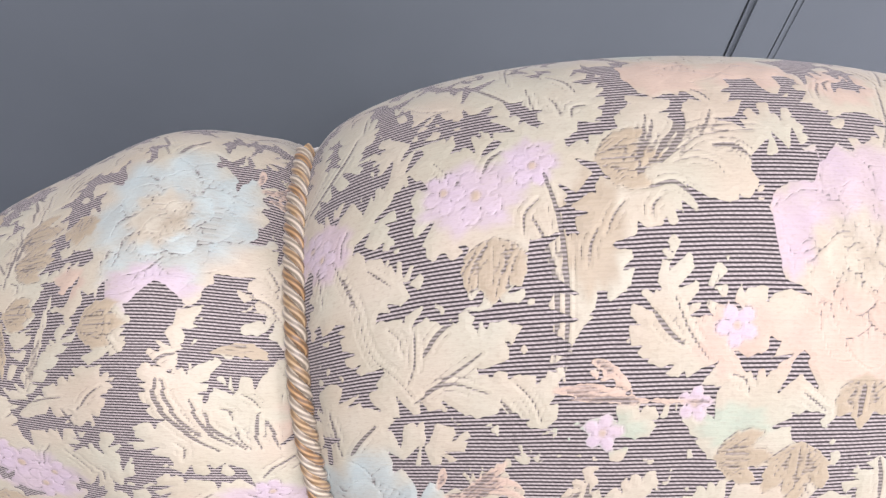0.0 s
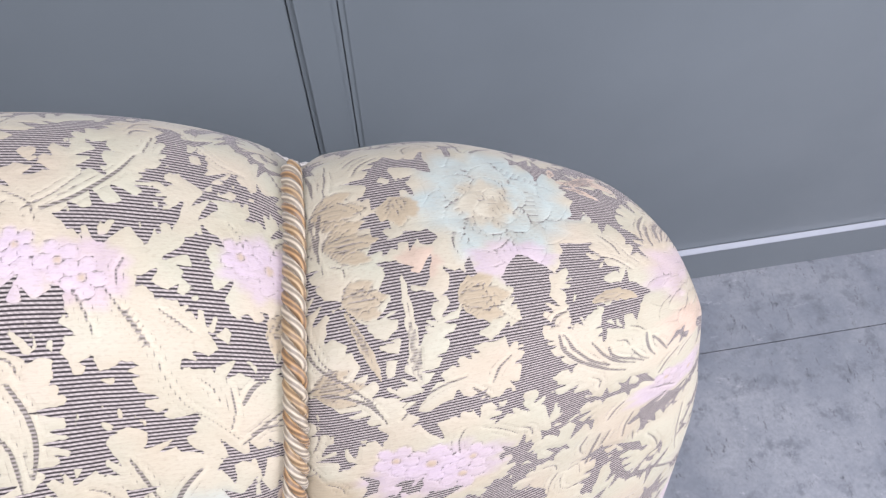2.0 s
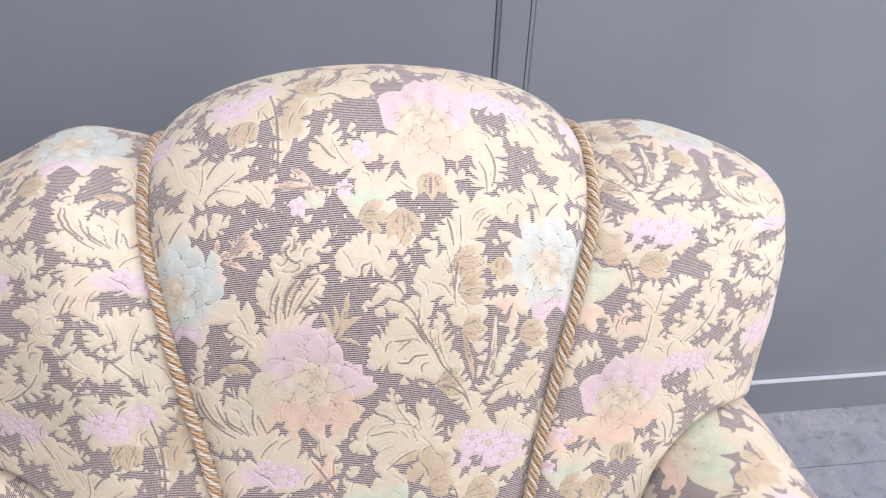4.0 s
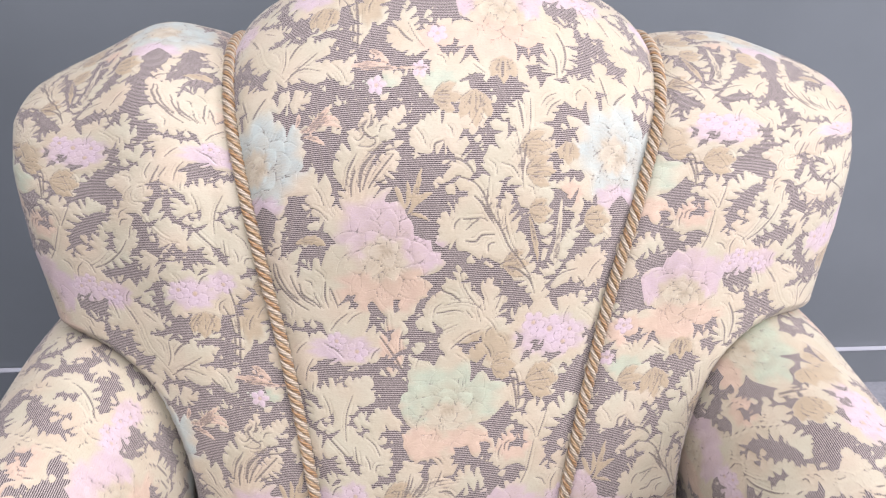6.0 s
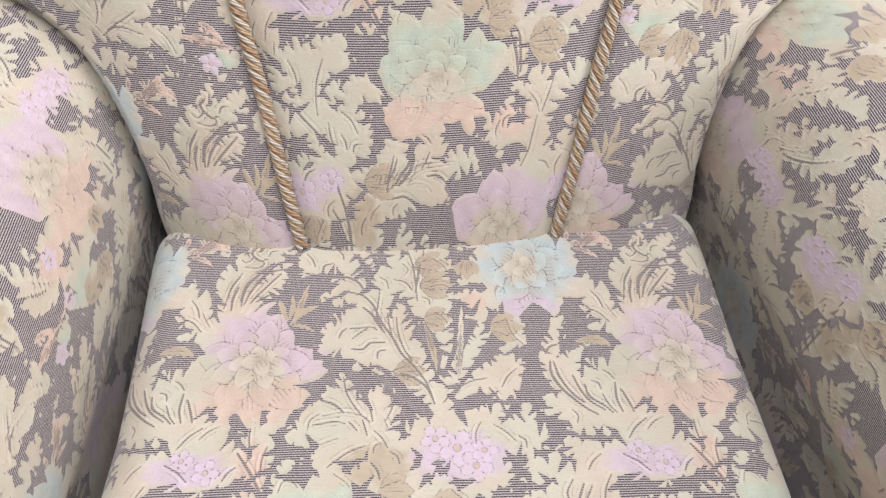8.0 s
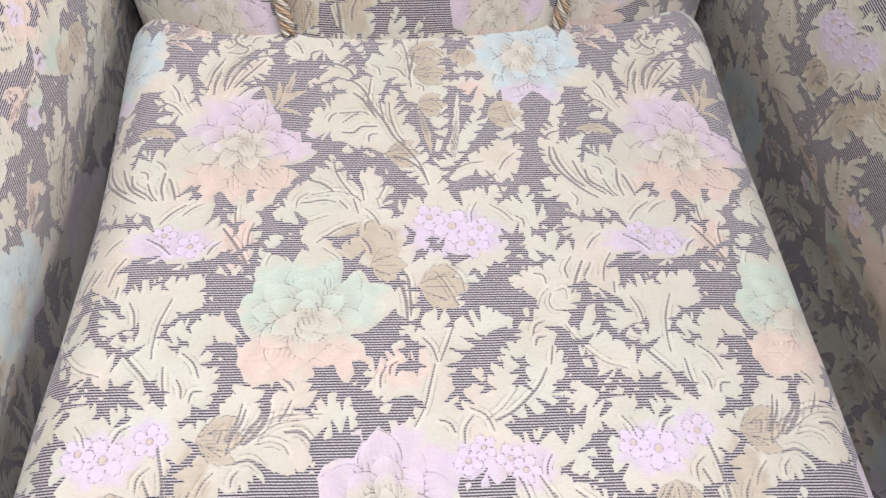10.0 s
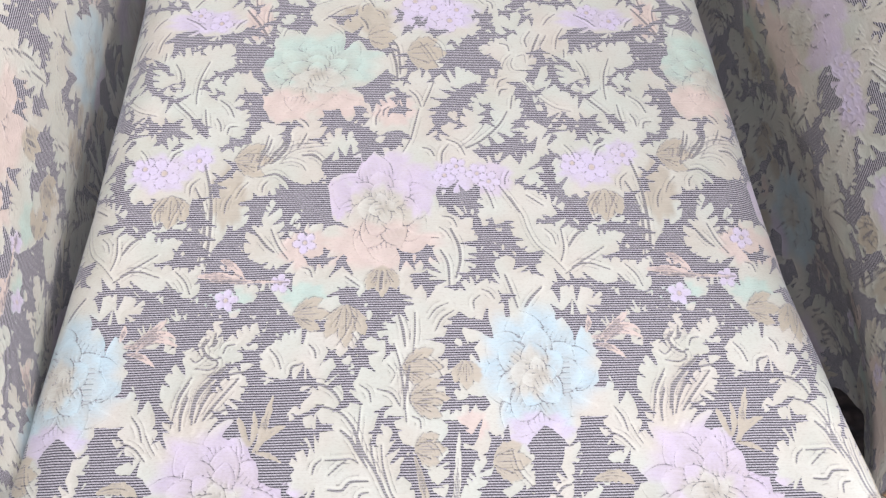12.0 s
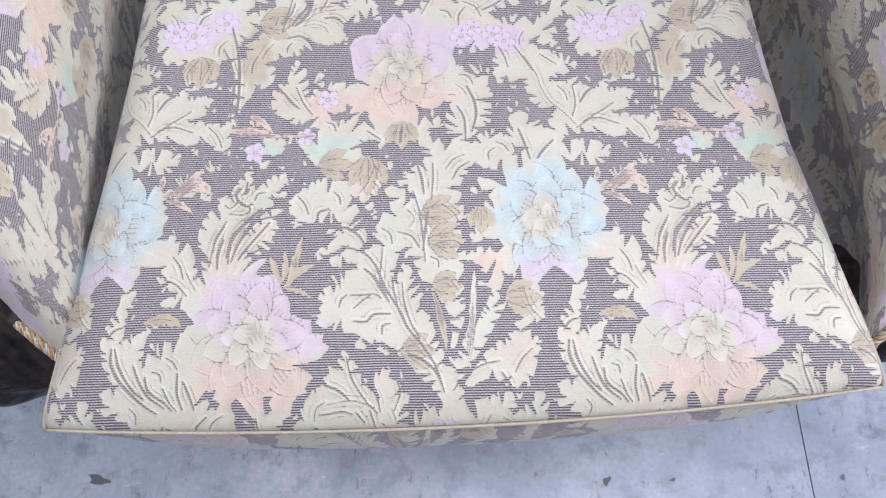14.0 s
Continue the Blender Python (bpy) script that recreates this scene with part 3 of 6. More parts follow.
bare(153.2, 367.5, 156.9, 364.3, 157.7, 358.5, 155.5, 354.7, 148.4, 355.5, 142.4, 355.6, 136.5, 354.9, 133.5, 339.9, 131.8, 338.1, 133, 349.3, 135, 358.7, 139, 364.5, 145, 364.5)
bare(102.1, 402.6, 108, 399.4, 114.9, 393.7, 114.4, 385.7, 111.6, 377.8, 107.3, 371.5, 103.7, 364.9, 101.7, 356, 102.2, 347, 105, 337.3, 109.6, 329.9, 113.1, 326.2, 106.4, 325.5, 100.9, 322.7, 102.4, 318.4, 96.2, 318.4, 98.2, 312.7, 103.4, 308.4, 110.6, 303.5, 101.5, 302.6, 94.5, 304.3, 96.2, 310.6, 92.2, 318.5, 87.5, 318.6, 82.1, 314.4, 78.2, 310.2, 74, 305.3, 69.4, 302.3, 73.9, 309.9, 78.9, 317.3, 82.5, 322.2, 82.5, 325.9, 86.4, 327.6, 87.7, 332.3, 92.8, 335.2, 88.6, 338.6, 89.5, 343.4, 94.4, 348.6, 95, 355.3, 96.3, 366.9, 95.7, 378.7, 95.2, 384.7, 90.7, 389.9, 95, 395.4)
bare(78.9, 317.3, 68.8, 319.9, 64.2, 322.5, 59.1, 326.2, 53.3, 326.3, 47.5, 324.5, 42.4, 321, 37.7, 317.5, 37.7, 312.2, 40, 310, 45.4, 313.8, 51.3, 314.8, 56.3, 316.2, 57.9, 319, 61.8, 318.2, 68.8, 318.1, 73.5, 319.8, 81.3, 324.4)
bare(96.4, 384.7, 97.2, 376.7, 95.9, 366.9, 97.9, 359.1, 95.3, 352.3, 92.1, 350.9, 88.3, 354.7, 84, 355.5, 83.9, 363.2, 89.4, 361.9, 94, 359.2, 94.5, 370.9, 94.1, 378.7)
bare(69.6, 378.9, 73.5, 375.8, 75.2, 370.3, 79.8, 366.3, 77, 365.2, 73, 363.3, 71.5, 356, 68.9, 360.2, 65.6, 353.8, 61.6, 351.2, 56.9, 347.5, 52.9, 344.6, 48.9, 339.1, 44.9, 333.6, 41, 329.3, 37.8, 324.7, 35.5, 322.2, 39, 328.3, 42.7, 335.5, 47.8, 342.8, 53.8, 351.3, 58.7, 359.5, 62.9, 367.3, 66.3, 373.1)
bare(1.5, 338.3, 4.1, 332.4, 7.9, 327, 14.7, 321.5, 19.2, 316.7, 23.4, 311.7, 21.4, 308.2, 18.3, 306.9, 16.4, 312.5, 12.5, 310.8, 9.9, 312.6, 8.6, 306, 5.9, 306.4, 3.7, 311, 2.1, 307.2, -1, 309.3, -0, 315.7, 3.1, 319.9, 5.5, 324.1, -0.6, 326, -2.6, 323.5, -4.6, 319.3, -5.2, 323.6, -3.6, 330, -2.4, 335.1, -1.1, 340.2)
bare(279.2, 340.4, 285, 342.1, 290.7, 340.2, 296.8, 338.2, 294.4, 334.6, 290.6, 331.8, 288.9, 325.7, 286.6, 323.3, 285.2, 327.6, 283.7, 331.2, 282, 323.4, 281, 327.7, 282.2, 334.9, 280, 338.5)
bare(296.4, 339, 302.9, 341.8, 309.8, 342, 314, 339.8, 309.8, 336.2, 305.9, 334.4, 303.2, 332.7, 302, 328.4, 300.9, 334.5, 298.3, 338.2)
bare(233.1, 372.1, 244.6, 371.9, 252.4, 368.2, 250.5, 365.2, 254.4, 362.1, 262.1, 359.2, 277.4, 357, 281.7, 355.1, 277.4, 351.4, 277.4, 347.7, 283.1, 346.5, 292.7, 351.2, 296.9, 351.5, 290.8, 346.4, 287.7, 342.8, 298.4, 341.9, 306.4, 346.2, 301.4, 341.8, 298.3, 338.2, 283.8, 340.3, 279.2, 338.5, 275.4, 340.4, 271.7, 345.3, 269, 347.2, 264.8, 338.8, 263.2, 334.5, 260.2, 342.6, 258.3, 337.1, 260.1, 331.7, 256.2, 329.9, 254.2, 324.6, 245.3, 320.2, 242.7, 322.4, 249, 329, 244.9, 333.8, 239.2, 336.4, 234.7, 337.6, 245, 338.5, 252.6, 340.9, 257.2, 344.4, 260.6, 349.2, 255.7, 351.8, 256.4, 357.5, 248.7, 358.4, 247.8, 367.2, 240.9, 368.5)
bare(235.5, 21.2, 238.3, 22.9, 245.9, 25.4, 241.8, 17, 239.9, 11.7, 239, 5.1, 234.3, 2.2, 232.4, -0.4, 229.7, -2, 224.1, -3.2, 228.3, 2.4, 232.6, 5.3, 226.1, 5.5, 221.8, 3, 225.2, 7.7, 230.3, 9.8, 233, 14.1)
bare(229.4, 451.8, 230.9, 443.5, 231.2, 437.1, 234.2, 431.3, 238.4, 434.9, 240.9, 431.1, 245.2, 435.5, 253.1, 435.3, 261, 434.3, 268.1, 435.4, 265, 431.8, 258.3, 430.3, 256, 428.3, 261.6, 424.9, 255.3, 423.8, 259.7, 420.9, 253.4, 417.8, 249.6, 413.9, 248.5, 408.7, 252.4, 408.2, 257.8, 412.1, 265.3, 414.8, 267.6, 413.1, 260.2, 410.8, 256.4, 405.7, 259.5, 403.7, 266.6, 403.1, 272, 403.8, 275.1, 406.6, 280.2, 401.7, 274.4, 401.8, 267.4, 399.9, 260.4, 397.3, 258.1, 394.2, 264.8, 391.3, 257, 389.9, 253.6, 386, 251, 381.8, 256.1, 378.6, 252.3, 375.2, 255, 372, 248.5, 370.6, 238.9, 371.6)
bare(238.9, 371.6, 233.1, 372.5, 232.9, 379.1, 231.3, 383, 228, 387, 226.3, 392.2, 228.6, 395.6, 223.8, 398.5, 218.7, 399.9, 212.9, 398.4, 209.3, 400.5, 211.1, 404.4, 215.6, 409.1, 218.7, 411.8, 212.4, 410.8, 206.6, 408.6, 199.8, 402.4, 203.9, 408.6, 209.2, 412.5, 215.4, 415.5, 220.8, 418.2, 225, 421.7, 218.6, 423.9, 224.4, 427, 228.6, 431.4, 224.9, 435.6, 219.2, 439.6, 222.2, 442.5, 228, 445.7, 222.8, 447.6, 216.8, 446.5, 213, 444.1, 207.3, 438.7, 202.8, 433, 200.3, 427.3, 203.5, 435.8, 207.8, 442.9, 212.8, 447.1, 218.7, 449.5, 224.6, 451, 229.4, 451.8)
bare(296.5, 459.4, 299.4, 455, 302.2, 450.6, 298.6, 447.6, 296.6, 442.1, 294.7, 436.6, 291.5, 431.8, 288.8, 425.7, 287.6, 414.8, 285.2, 427.8, 282.8, 438.1, 277.8, 449.7, 274.1, 455.9, 279.4, 452.3, 284.7, 445.3, 289.9, 437.9, 292.7, 436.7, 292.7, 442.2, 289.4, 450.8, 286.9, 457.8, 290.5, 455.1, 294.6, 446.4)
bare(281.9, 41.4, 286.8, 44.5, 293.5, 38.4, 297.6, 30.6, 300.5, 21.5, 303.8, 12.1, 301.8, 7.8, 298.5, 15.8, 295.2, 23.9, 292.3, 28.4, 288.2, 29.4, 282.9, 30.9, 281.2, 35.4)
bare(301.7, 44.2, 310.7, 42.7, 317, 48.6, 323.1, 46.2, 322.3, 40.7, 323.9, 34.7, 326.6, 27.9, 322.9, 23.4, 320.9, 28, 319.6, 20.4, 316.8, 25.8, 314.8, 23.6, 315.5, 17.3, 313.1, 23.6, 308.7, 29, 305.8, 28.2, 306.6, 21.4, 310.3, 16, 305.8, 20.1, 303.3, 26, 301.7, 30.5, 298.4, 33.8, 299.2, 41.1)
bare(-0.5, 8.5, 1.1, 3.6, 2.2, -5.9, -0.6, -2.9)
bare(13.7, 385.3, 15.7, 387.6, 18.8, 383.3, 23.4, 377.4, 27.1, 371.5, 28.9, 363.7, 29.9, 356, 28.6, 348.6, 27.3, 341.2, 25.3, 335, 24.6, 341.3, 21, 352.4, 17.3, 362, 14.7, 371.6, 13.6, 377.5, 10.9, 373.2, 8.2, 377.2, 11, 383.4)
bare(41.6, 402.9, 45.7, 407.3, 47.4, 398.9, 48, 390.9, 46.1, 379.1, 43.4, 369.4, 40.5, 359.8, 37.6, 352.2, 34.3, 344.8, 31.1, 338.6, 29.2, 340.8, 32.5, 348.6, 35.3, 356, 38.7, 365.6, 38.8, 371.4, 41, 381.1, 39.3, 389)
bare(49.1, 24.4, 53.9, 20.8, 59.9, 18.5, 69.3, 17.6, 70.7, 11.9, 72.1, 4.9, 68.8, 6.2, 63.7, 9.7, 57.6, 11.9, 51.6, 13.3, 47.3, 7.6, 45.1, 3.2, 45.8, -1.1, 53.2, 1, 61.8, 3.6, 58, -1.2, 60.2, -5.5, 62, -11.9, 58.9, -7.6, 56.2, -5.5, 53.7, -7.6, 48, -9.7, 44.6, -14, 40.1, -16.5, 40.7, -9.7, 42.9, -3.3, 39, 1.1, 36.6, 2.9, 40.4, 9.8, 44.8, 17.7)
bare(76.9, 39.1, 83.2, 31, 83.9, 20.2, 80.6, 20.2, 80.2, 29.6)
bare(40.1, 423, 44, 419, 50, 419.7, 57.3, 423, 59.5, 418.9, 55.8, 414.5, 51.9, 416.9, 45.9, 415.7, 43, 410.5, 40.7, 412.9)
bare(39.2, 402.9, 45.6, 405.3, 51.4, 398.8, 58.8, 396.8, 55.1, 390.5, 49.2, 392.9, 46.3, 386.6, 43.6, 390.9)
bare(75.2, 398.7, 78.5, 403.1, 79, 394.7, 82.3, 388.3, 76.8, 389.9)
bare(0.3, 411.2, 5, 404, 8, 396, 11.8, 388.1, 13.6, 377.5, 10.6, 385.3, 6.1, 395.2, 1.8, 404)
bare(310.4, 415.3, 312.4, 413.2, 310.4, 405.3, 307.2, 399.3, 305.6, 390.7, 304.4, 397.4, 306.4, 405.3)
bare(189.5, 40.1, 192.1, 31, 200.6, 26.2, 208.7, 27.8, 214.7, 30.3, 217, 25.7, 225.2, 24.6, 233.3, 25.3, 241.3, 29.6, 238.9, 36.4, 234.6, 42.5, 228.4, 42.6, 224.6, 36.8, 220.8, 30.1, 214.4, 34.8, 208.4, 32.7, 200.2, 33, 195.1, 36.3)
bare(190.4, 26.1, 200.8, 23.5, 211, 23.2, 221.3, 21.1, 233.4, 22.6, 244.7, 25, 247.7, 19.5, 257.9, 17.9, 270.1, 19, 273.4, 15.3, 270.2, 11.4, 264.1, 13.3, 257.2, 14.8, 250, 13.7, 246, 12, 242, 11.2, 238.5, 16.2, 233.5, 19.9, 221.4, 19.3, 209.1, 20.6, 198.8, 21.8)
bare(186.1, 47, 190.6, 41, 189.9, 33.3, 194.5, 26.4, 186.3, 26.7, 181.4, 21, 184.1, 29, 185.6, 36.6)
bare(40.5, 437.3, 45.2, 435.3, 47.5, 429.1, 43.4, 425, 40, 419, 38.2, 425.1)
bare(57.9, 418.9, 64.1, 422.5, 67.1, 416.8, 62.9, 412.4, 59, 414)
bare(47.9, 387, 53, 389.3, 58.5, 386.9, 54.7, 379, 50.5, 371.3, 47.2, 363.5, 43.9, 358.9, 45.8, 371.3)
bare(67.1, 394.8, 73.1, 397.1, 75.2, 388.8, 70.6, 382.9, 65.6, 376.2, 63.5, 382.9)
bare(192, 313.7, 195.7, 317.4, 198.5, 314.5, 202, 309.9, 205.4, 305.3, 208.5, 302.5, 203.1, 302.3, 196.9, 304.8, 193.5, 308.4)
bare(215.2, 318, 221.2, 317.9, 217.6, 314.1, 219.6, 309.5, 215.1, 305.8, 214.4, 311.4)
bare(234.8, 314.4, 238.7, 316.4, 242.8, 313.5, 238.3, 309.1, 235.4, 305.3, 232.5, 307.4)
bare(175.6, 321.1, 181.7, 322.4, 179.6, 317.5, 184.3, 313.8, 181, 310.1, 177.5, 315.1)
# coloured washes of the flowers, buds and berries
wash(MINT, 260.3, 233.2, 52.9, 28.9)
wash(CREAM, 261.3, 215.8, 23.5, 13)
wash(PEACH, 237.5, 192.1, 23.5, 15.6)
wash(PEACH, 277.7, 193.4, 24.3, 13.3)
wash(VIOLET, 40.1, 279.4, 36.1, 19.3)
wash(VIOLET, 168.6, 275.1, 31.4, 13.3)
wash(PEACH, 6.1, 187.3, 17.6, 14.8)
wash(TAN, 296.6, 275.7, 23.5, 15.6)
wash(PEACH, 212.2, 275.3, 11.8, 22.2)
wash(LILAC, 207.9, 375.9, 42.3, 30.9)
wash(LILAC, 241.1, 357.8, 19.2, 18.2)
wash(PEACH, 206.7, 327.5, 44.2, 21.8)
wash(CREAM, 206.8, 352.9, 21.2, 20.5)
wash(LILAC, 310.9, 131.2, 33.8, 21.8)
wash(LILAC, 278.7, 113.1, 11.5, 19.1)
wash(LILAC, 23.6, 118.1, 12.3, 22.7)
wash(CREAM, 308.7, 106.2, 16.2, 18.2)
wash(PEACH, 310.8, 74.6, 44.2, 20.9)
wash(BLUE, 101.2, 441.4, 43.1, 43.2)
wash(VIOLET, 99.2, 399.4, 23.8, 12.7)
wash(CREAM, 94.9, 437.2, 15.4, 18.2)
wash(VIOLET, 149.8, 135, 23.8, 16.4)
wash(VIOLET, 175.2, 147, 13.1, 11.8)
wash(VIOLET, 46.8, 127.7, 19.2, 15.5)
wash(LILAC, 77.2, 127.1, 16.2, 15.5)
wash(PEACH, 256.3, 73.3, 18.5, 16.4)
wash(MINT, 204.1, 36, 19.2, 10)
wash(MINT, 257.3, 38.3, 16.2, 10)
wash(PEACH, 202.9, 55.7, 17.3, 7.3)
wash(TAN, 199.6, 115, 13.8, 26.4)
wash(PEACH, 55.5, 403.6, 10.8, 10)
# small florets and sprigs
bud(33.3, 240.9, 16.5, 14.1)
bud(217.4, 145, 15.7, 8.9)
bud(311.4, 256.7, 11.8, 11.1)
floret(38.5, 285.9, 12.4, VIOLET)
floret(51.1, 273, 10.6, VIOLET)
floret(23.6, 292.6, 9.7, VIOLET)
floret(57.2, 283.7, 8.8, VIOLET)
floret(181.7, 273, 8.8, VIOLET)
floret(163.9, 281.8, 8, VIOLET)
bud(159.3, 102.4, 13.1, 13.6)
bud(263.8, 24.5, 13.8, 7.3)
bud(286.4, 15.1, 10, 16.4)
bud(310.7, 46.4, 8.5, 12.7)
bud(24.5, 441.6, 14.6, 8.2)
bud(28.9, 421.1, 14.6, 8.2)
bud(52.5, 435.2, 8.5, 10)
bud(28.3, 389.1, 10.8, 8.2)
bud(80.4, 380.8, 13.1, 10.9)
bud(7.4, 345.2, 13.1, 6.4)
floret(152, 135, 11.5, VIOLET)
floret(137.8, 138.7, 8.8, VIOLET)
floret(176.4, 145, 8.8, VIOLET)
floret(42.5, 130.3, 8, VIOLET)
floret(51.5, 137.8, 7.1, VIOLET)
floret(66.5, 131.4, 8, VIOLET)
floret(74.9, 124.6, 8, VIOLET)
floret(204.1, 36, 8, VIOLET)
floret(240.5, 47.8, 7.1, VIOLET)
floret(256.2, 78, 8, VIOLET)
single(231.4, 390.8, 236, 408.6, 240.6, 426.2, 3.0, TAN)
single(228.7, 389.7, 238.2, 400.6, 250.5, 405.4, 3.0, TAN)
single(227.4, 394.1, 229.1, 404.7, 228.3, 416.8, 2.4, TAN)
single(225.5, 394.1, 221.2, 405, 217.8, 413, 2.4, TAN)
single(230.7, 388.9, 238.5, 387.5, 247.9, 382.3, 2.0, TAN)
single(139.6, 5.3, 152.2, 7, 165.4, 14.9, 2.3, PEACH)
single(148.2, 9.6, 159.4, 17.6, 165.4, 23.8, 2.3, PEACH)
single(135.8, 9.6, 137.9, 16.2, 137.5, 21.1, 2.3, PEACH)
single(143.6, 4, 158.7, 9.7, 176.1, 3.5, 2.3, PEACH)
single(141.2, 455.5, 152.2, 452.9, 161.9, 445.1, 2.3, PEACH)
single(147.6, 1.8, 161.1, 13.2, 173.3, 9.6, 2.2, PEACH)
single(17.6, 384.1, 23.1, 363.8, 26.2, 344.2, 2.6, TAN)
single(41.2, 341, 44.3, 371.3, 46.7, 402.9, 2.6, CREAM)
single(184.4, 53.9, 201, 53.5, 216.5, 49.4, 3.2, PEACH)
single(198.2, 65.6, 206.7, 61.7, 217.3, 50.3, 2.8, PEACH)
single(188.8, 49.7, 215.7, 49.4, 246.7, 48.2, 1.4, PEACH)
single(133.3, 368.5, 147.4, 370.4, 158.9, 364.3, 4.5, TAN)
# dark drawn lines: midribs, slits between leaf fingers, petal edges
slit(1.5, 0.85, 228.5, 162.8, 226, 154.6, 222, 146.6, 219.4, 138)
slit(2.7, 1.0, 242.1, 166, 238.8, 154.4, 234.6, 148, 229.6, 143.5)
slit(1.5, 0.85, 254.1, 167.5, 251.3, 160.8, 247.8, 155.2)
slit(1.2, 0.6, 228.8, 141.6, 237.8, 147.9, 246.9, 153.6, 259.7, 156, 270, 156.9)
slit(1.2, 0.6, 235.1, 142.1, 243.8, 143.6, 251, 141.2, 254.5, 136.4)
slit(1.5, 0.85, 252.1, 148.3, 258.5, 148.8, 265.1, 144.8, 269, 137.7)
slit(1.5, 0.85, 208.3, 310.7, 208.5, 295.4, 211.3, 283.2)
slit(2.3, 1.0, 201.7, 286.6, 212.6, 271, 221.5, 254.7, 224.9, 244.9)
slit(1.5, 0.85, 219, 268.7, 218.9, 281.7, 221.7, 290.5)
slit(2.3, 1.0, 2.8, 248.5, 7.4, 232.5, 8.7, 216.2)
slit(1.9, 1.0, 5.4, 253.3, 9.6, 244.4, 10.8, 220.8)
slit(1.5, 0.85, 277, 307.1, 282.9, 300.2)
slit(1.5, 0.85, 286.5, 308.3, 290.2, 296.4)
slit(1.2, 0.6, 301.7, 308.8, 304.4, 301.5)
slit(1.2, 0.6, 26.4, 252.3, 33.3, 242.1, 40.7, 227.4)
slit(1.2, 0.6, 33.8, 256.3, 42.6, 248.1, 44.7, 238)
slit(1.5, 0.85, 111.9, 246.5, 110.8, 253.6, 115.5, 262)
slit(1.9, 1.0, 122.6, 259, 117.5, 247.3, 113.9, 235.9)
slit(1.5, 0.85, 128.1, 257.7, 122.7, 247.3)
slit(1.5, 0.85, 134.8, 244.3, 137.1, 255.6, 142.2, 265)
slit(1.5, 0.85, 141.4, 243.8, 140.9, 235.5)
slit(1.5, 0.85, 176.3, 234.4, 170.7, 218.3, 169.2, 202.7, 169.7, 194.3)
slit(1.5, 0.85, 177.2, 189.3, 178.6, 178.4, 180.9, 168.8)
slit(1.9, 1.0, 135.1, 204, 150.2, 199.2, 159.3, 190.7, 168.1, 181.5, 175.1, 172.4)
slit(1.2, 0.6, 90.4, 225, 93.4, 233.3, 98.3, 238.9)
slit(1.2, 0.6, 99.7, 235.3, 98, 229.3, 100.4, 224.1, 108.5, 223.2)
slit(1.2, 0.6, 103.6, 237.2, 109.1, 238.4, 109.8, 231.1)
slit(1.5, 0.85, 95.1, 187.3, 97.1, 199.5)
slit(1.9, 1.0, 60, 153.3, 70.3, 158.8, 79.3, 166.5, 86.8, 175, 92.1, 184.8)
slit(1.2, 0.6, 53.4, 153.5, 63.8, 161, 73, 171.8)
slit(1.5, 0.85, 263.5, 274.2, 268.8, 278.4, 277.8, 284.7, 288.9, 288.9)
slit(1.2, 0.6, 255.3, 289.6, 262.6, 292.5, 269.9, 295)
slit(1.5, 0.85, 24.8, 188.8, 21.8, 176.4, 18.2, 162.7, 12.4, 151.1)
slit(1.5, 0.85, 28.2, 190.6, 33.9, 205.2, 37, 214.7)
slit(1.5, 0.85, 17.6, 206.3, 23.3, 199.8, 26.5, 190.6)
slit(1.2, 0.6, 106.3, 213.4, 115.3, 199.9, 127.6, 188.4, 140.8, 183.8)
slit(1.5, 0.85, 156.3, 214.5, 154.4, 224.5, 150.3, 232.6)
slit(1.2, 0.6, 268.1, 269.8, 278.7, 261.2, 281.6, 248.9, 279.6, 233.7)
slit(1.2, 0.6, 232, 257.9, 234.9, 265.3, 242.3, 263.9, 248.3, 255.5)
slit(1.2, 0.6, 229.1, 192.2, 237.2, 195.7, 246.9, 201.1)
slit(1.2, 0.6, 238.1, 185, 245.8, 192, 251.9, 201)
slit(2.3, 1.0, 181.1, 140.7, 186, 122.5, 188.4, 103.1, 188.9, 81.7, 187.6, 62.1)
slit(1.9, 1.0, 175.8, 122.6, 181.2, 110.4, 184.5, 91.3, 183.4, 62.2)
slit(2.3, 1.0, 241, 168.2, 236.6, 157, 230.3, 149.5, 227.1, 143.4)
slit(1.5, 0.85, 226.2, 165.7, 223.6, 154.5, 219.3, 143.5)
slit(1.2, 0.6, 216, 150.5, 214.1, 143.5)
slit(1.9, 1.0, 223.7, 131.5, 233.1, 133.4, 239.7, 128.4, 245, 123.4)
slit(1.5, 0.85, 251.2, 149.4, 260.8, 149.3, 267.4, 141.7, 270.6, 135.7)
slit(1.2, 0.6, 219.2, 136.5, 232.5, 149.5, 247.4, 158.5, 272.4, 159.5)
slit(2.3, 1.0, 223.2, 83.9, 229, 76.2, 235, 70.9)
slit(1.5, 0.85, 231.8, 89, 237.4, 76, 244.8, 65.5)
slit(1.2, 0.6, 249.2, 97.4, 245.3, 87.8, 242.2, 79.7)
slit(1, 0.45, 273, 123.1, 277.2, 126.1, 282.9, 121, 285.1, 113)
slit(1.2, 0.6, 11.6, 86.4, 22.1, 81.3, 36.9, 79.6)
slit(2.3, 1.0, 310.8, 54.3, 309.1, 40.9)
slit(1.5, 0.85, 285.1, 51.5, 295.1, 43.9)
slit(2.3, 1.0, 45.6, 86.7, 50.7, 73.7, 51.5, 61.9, 48.2, 48.9)
slit(1.9, 1.0, 37.9, 70.1, 42.7, 59.7, 43.4, 42.1)
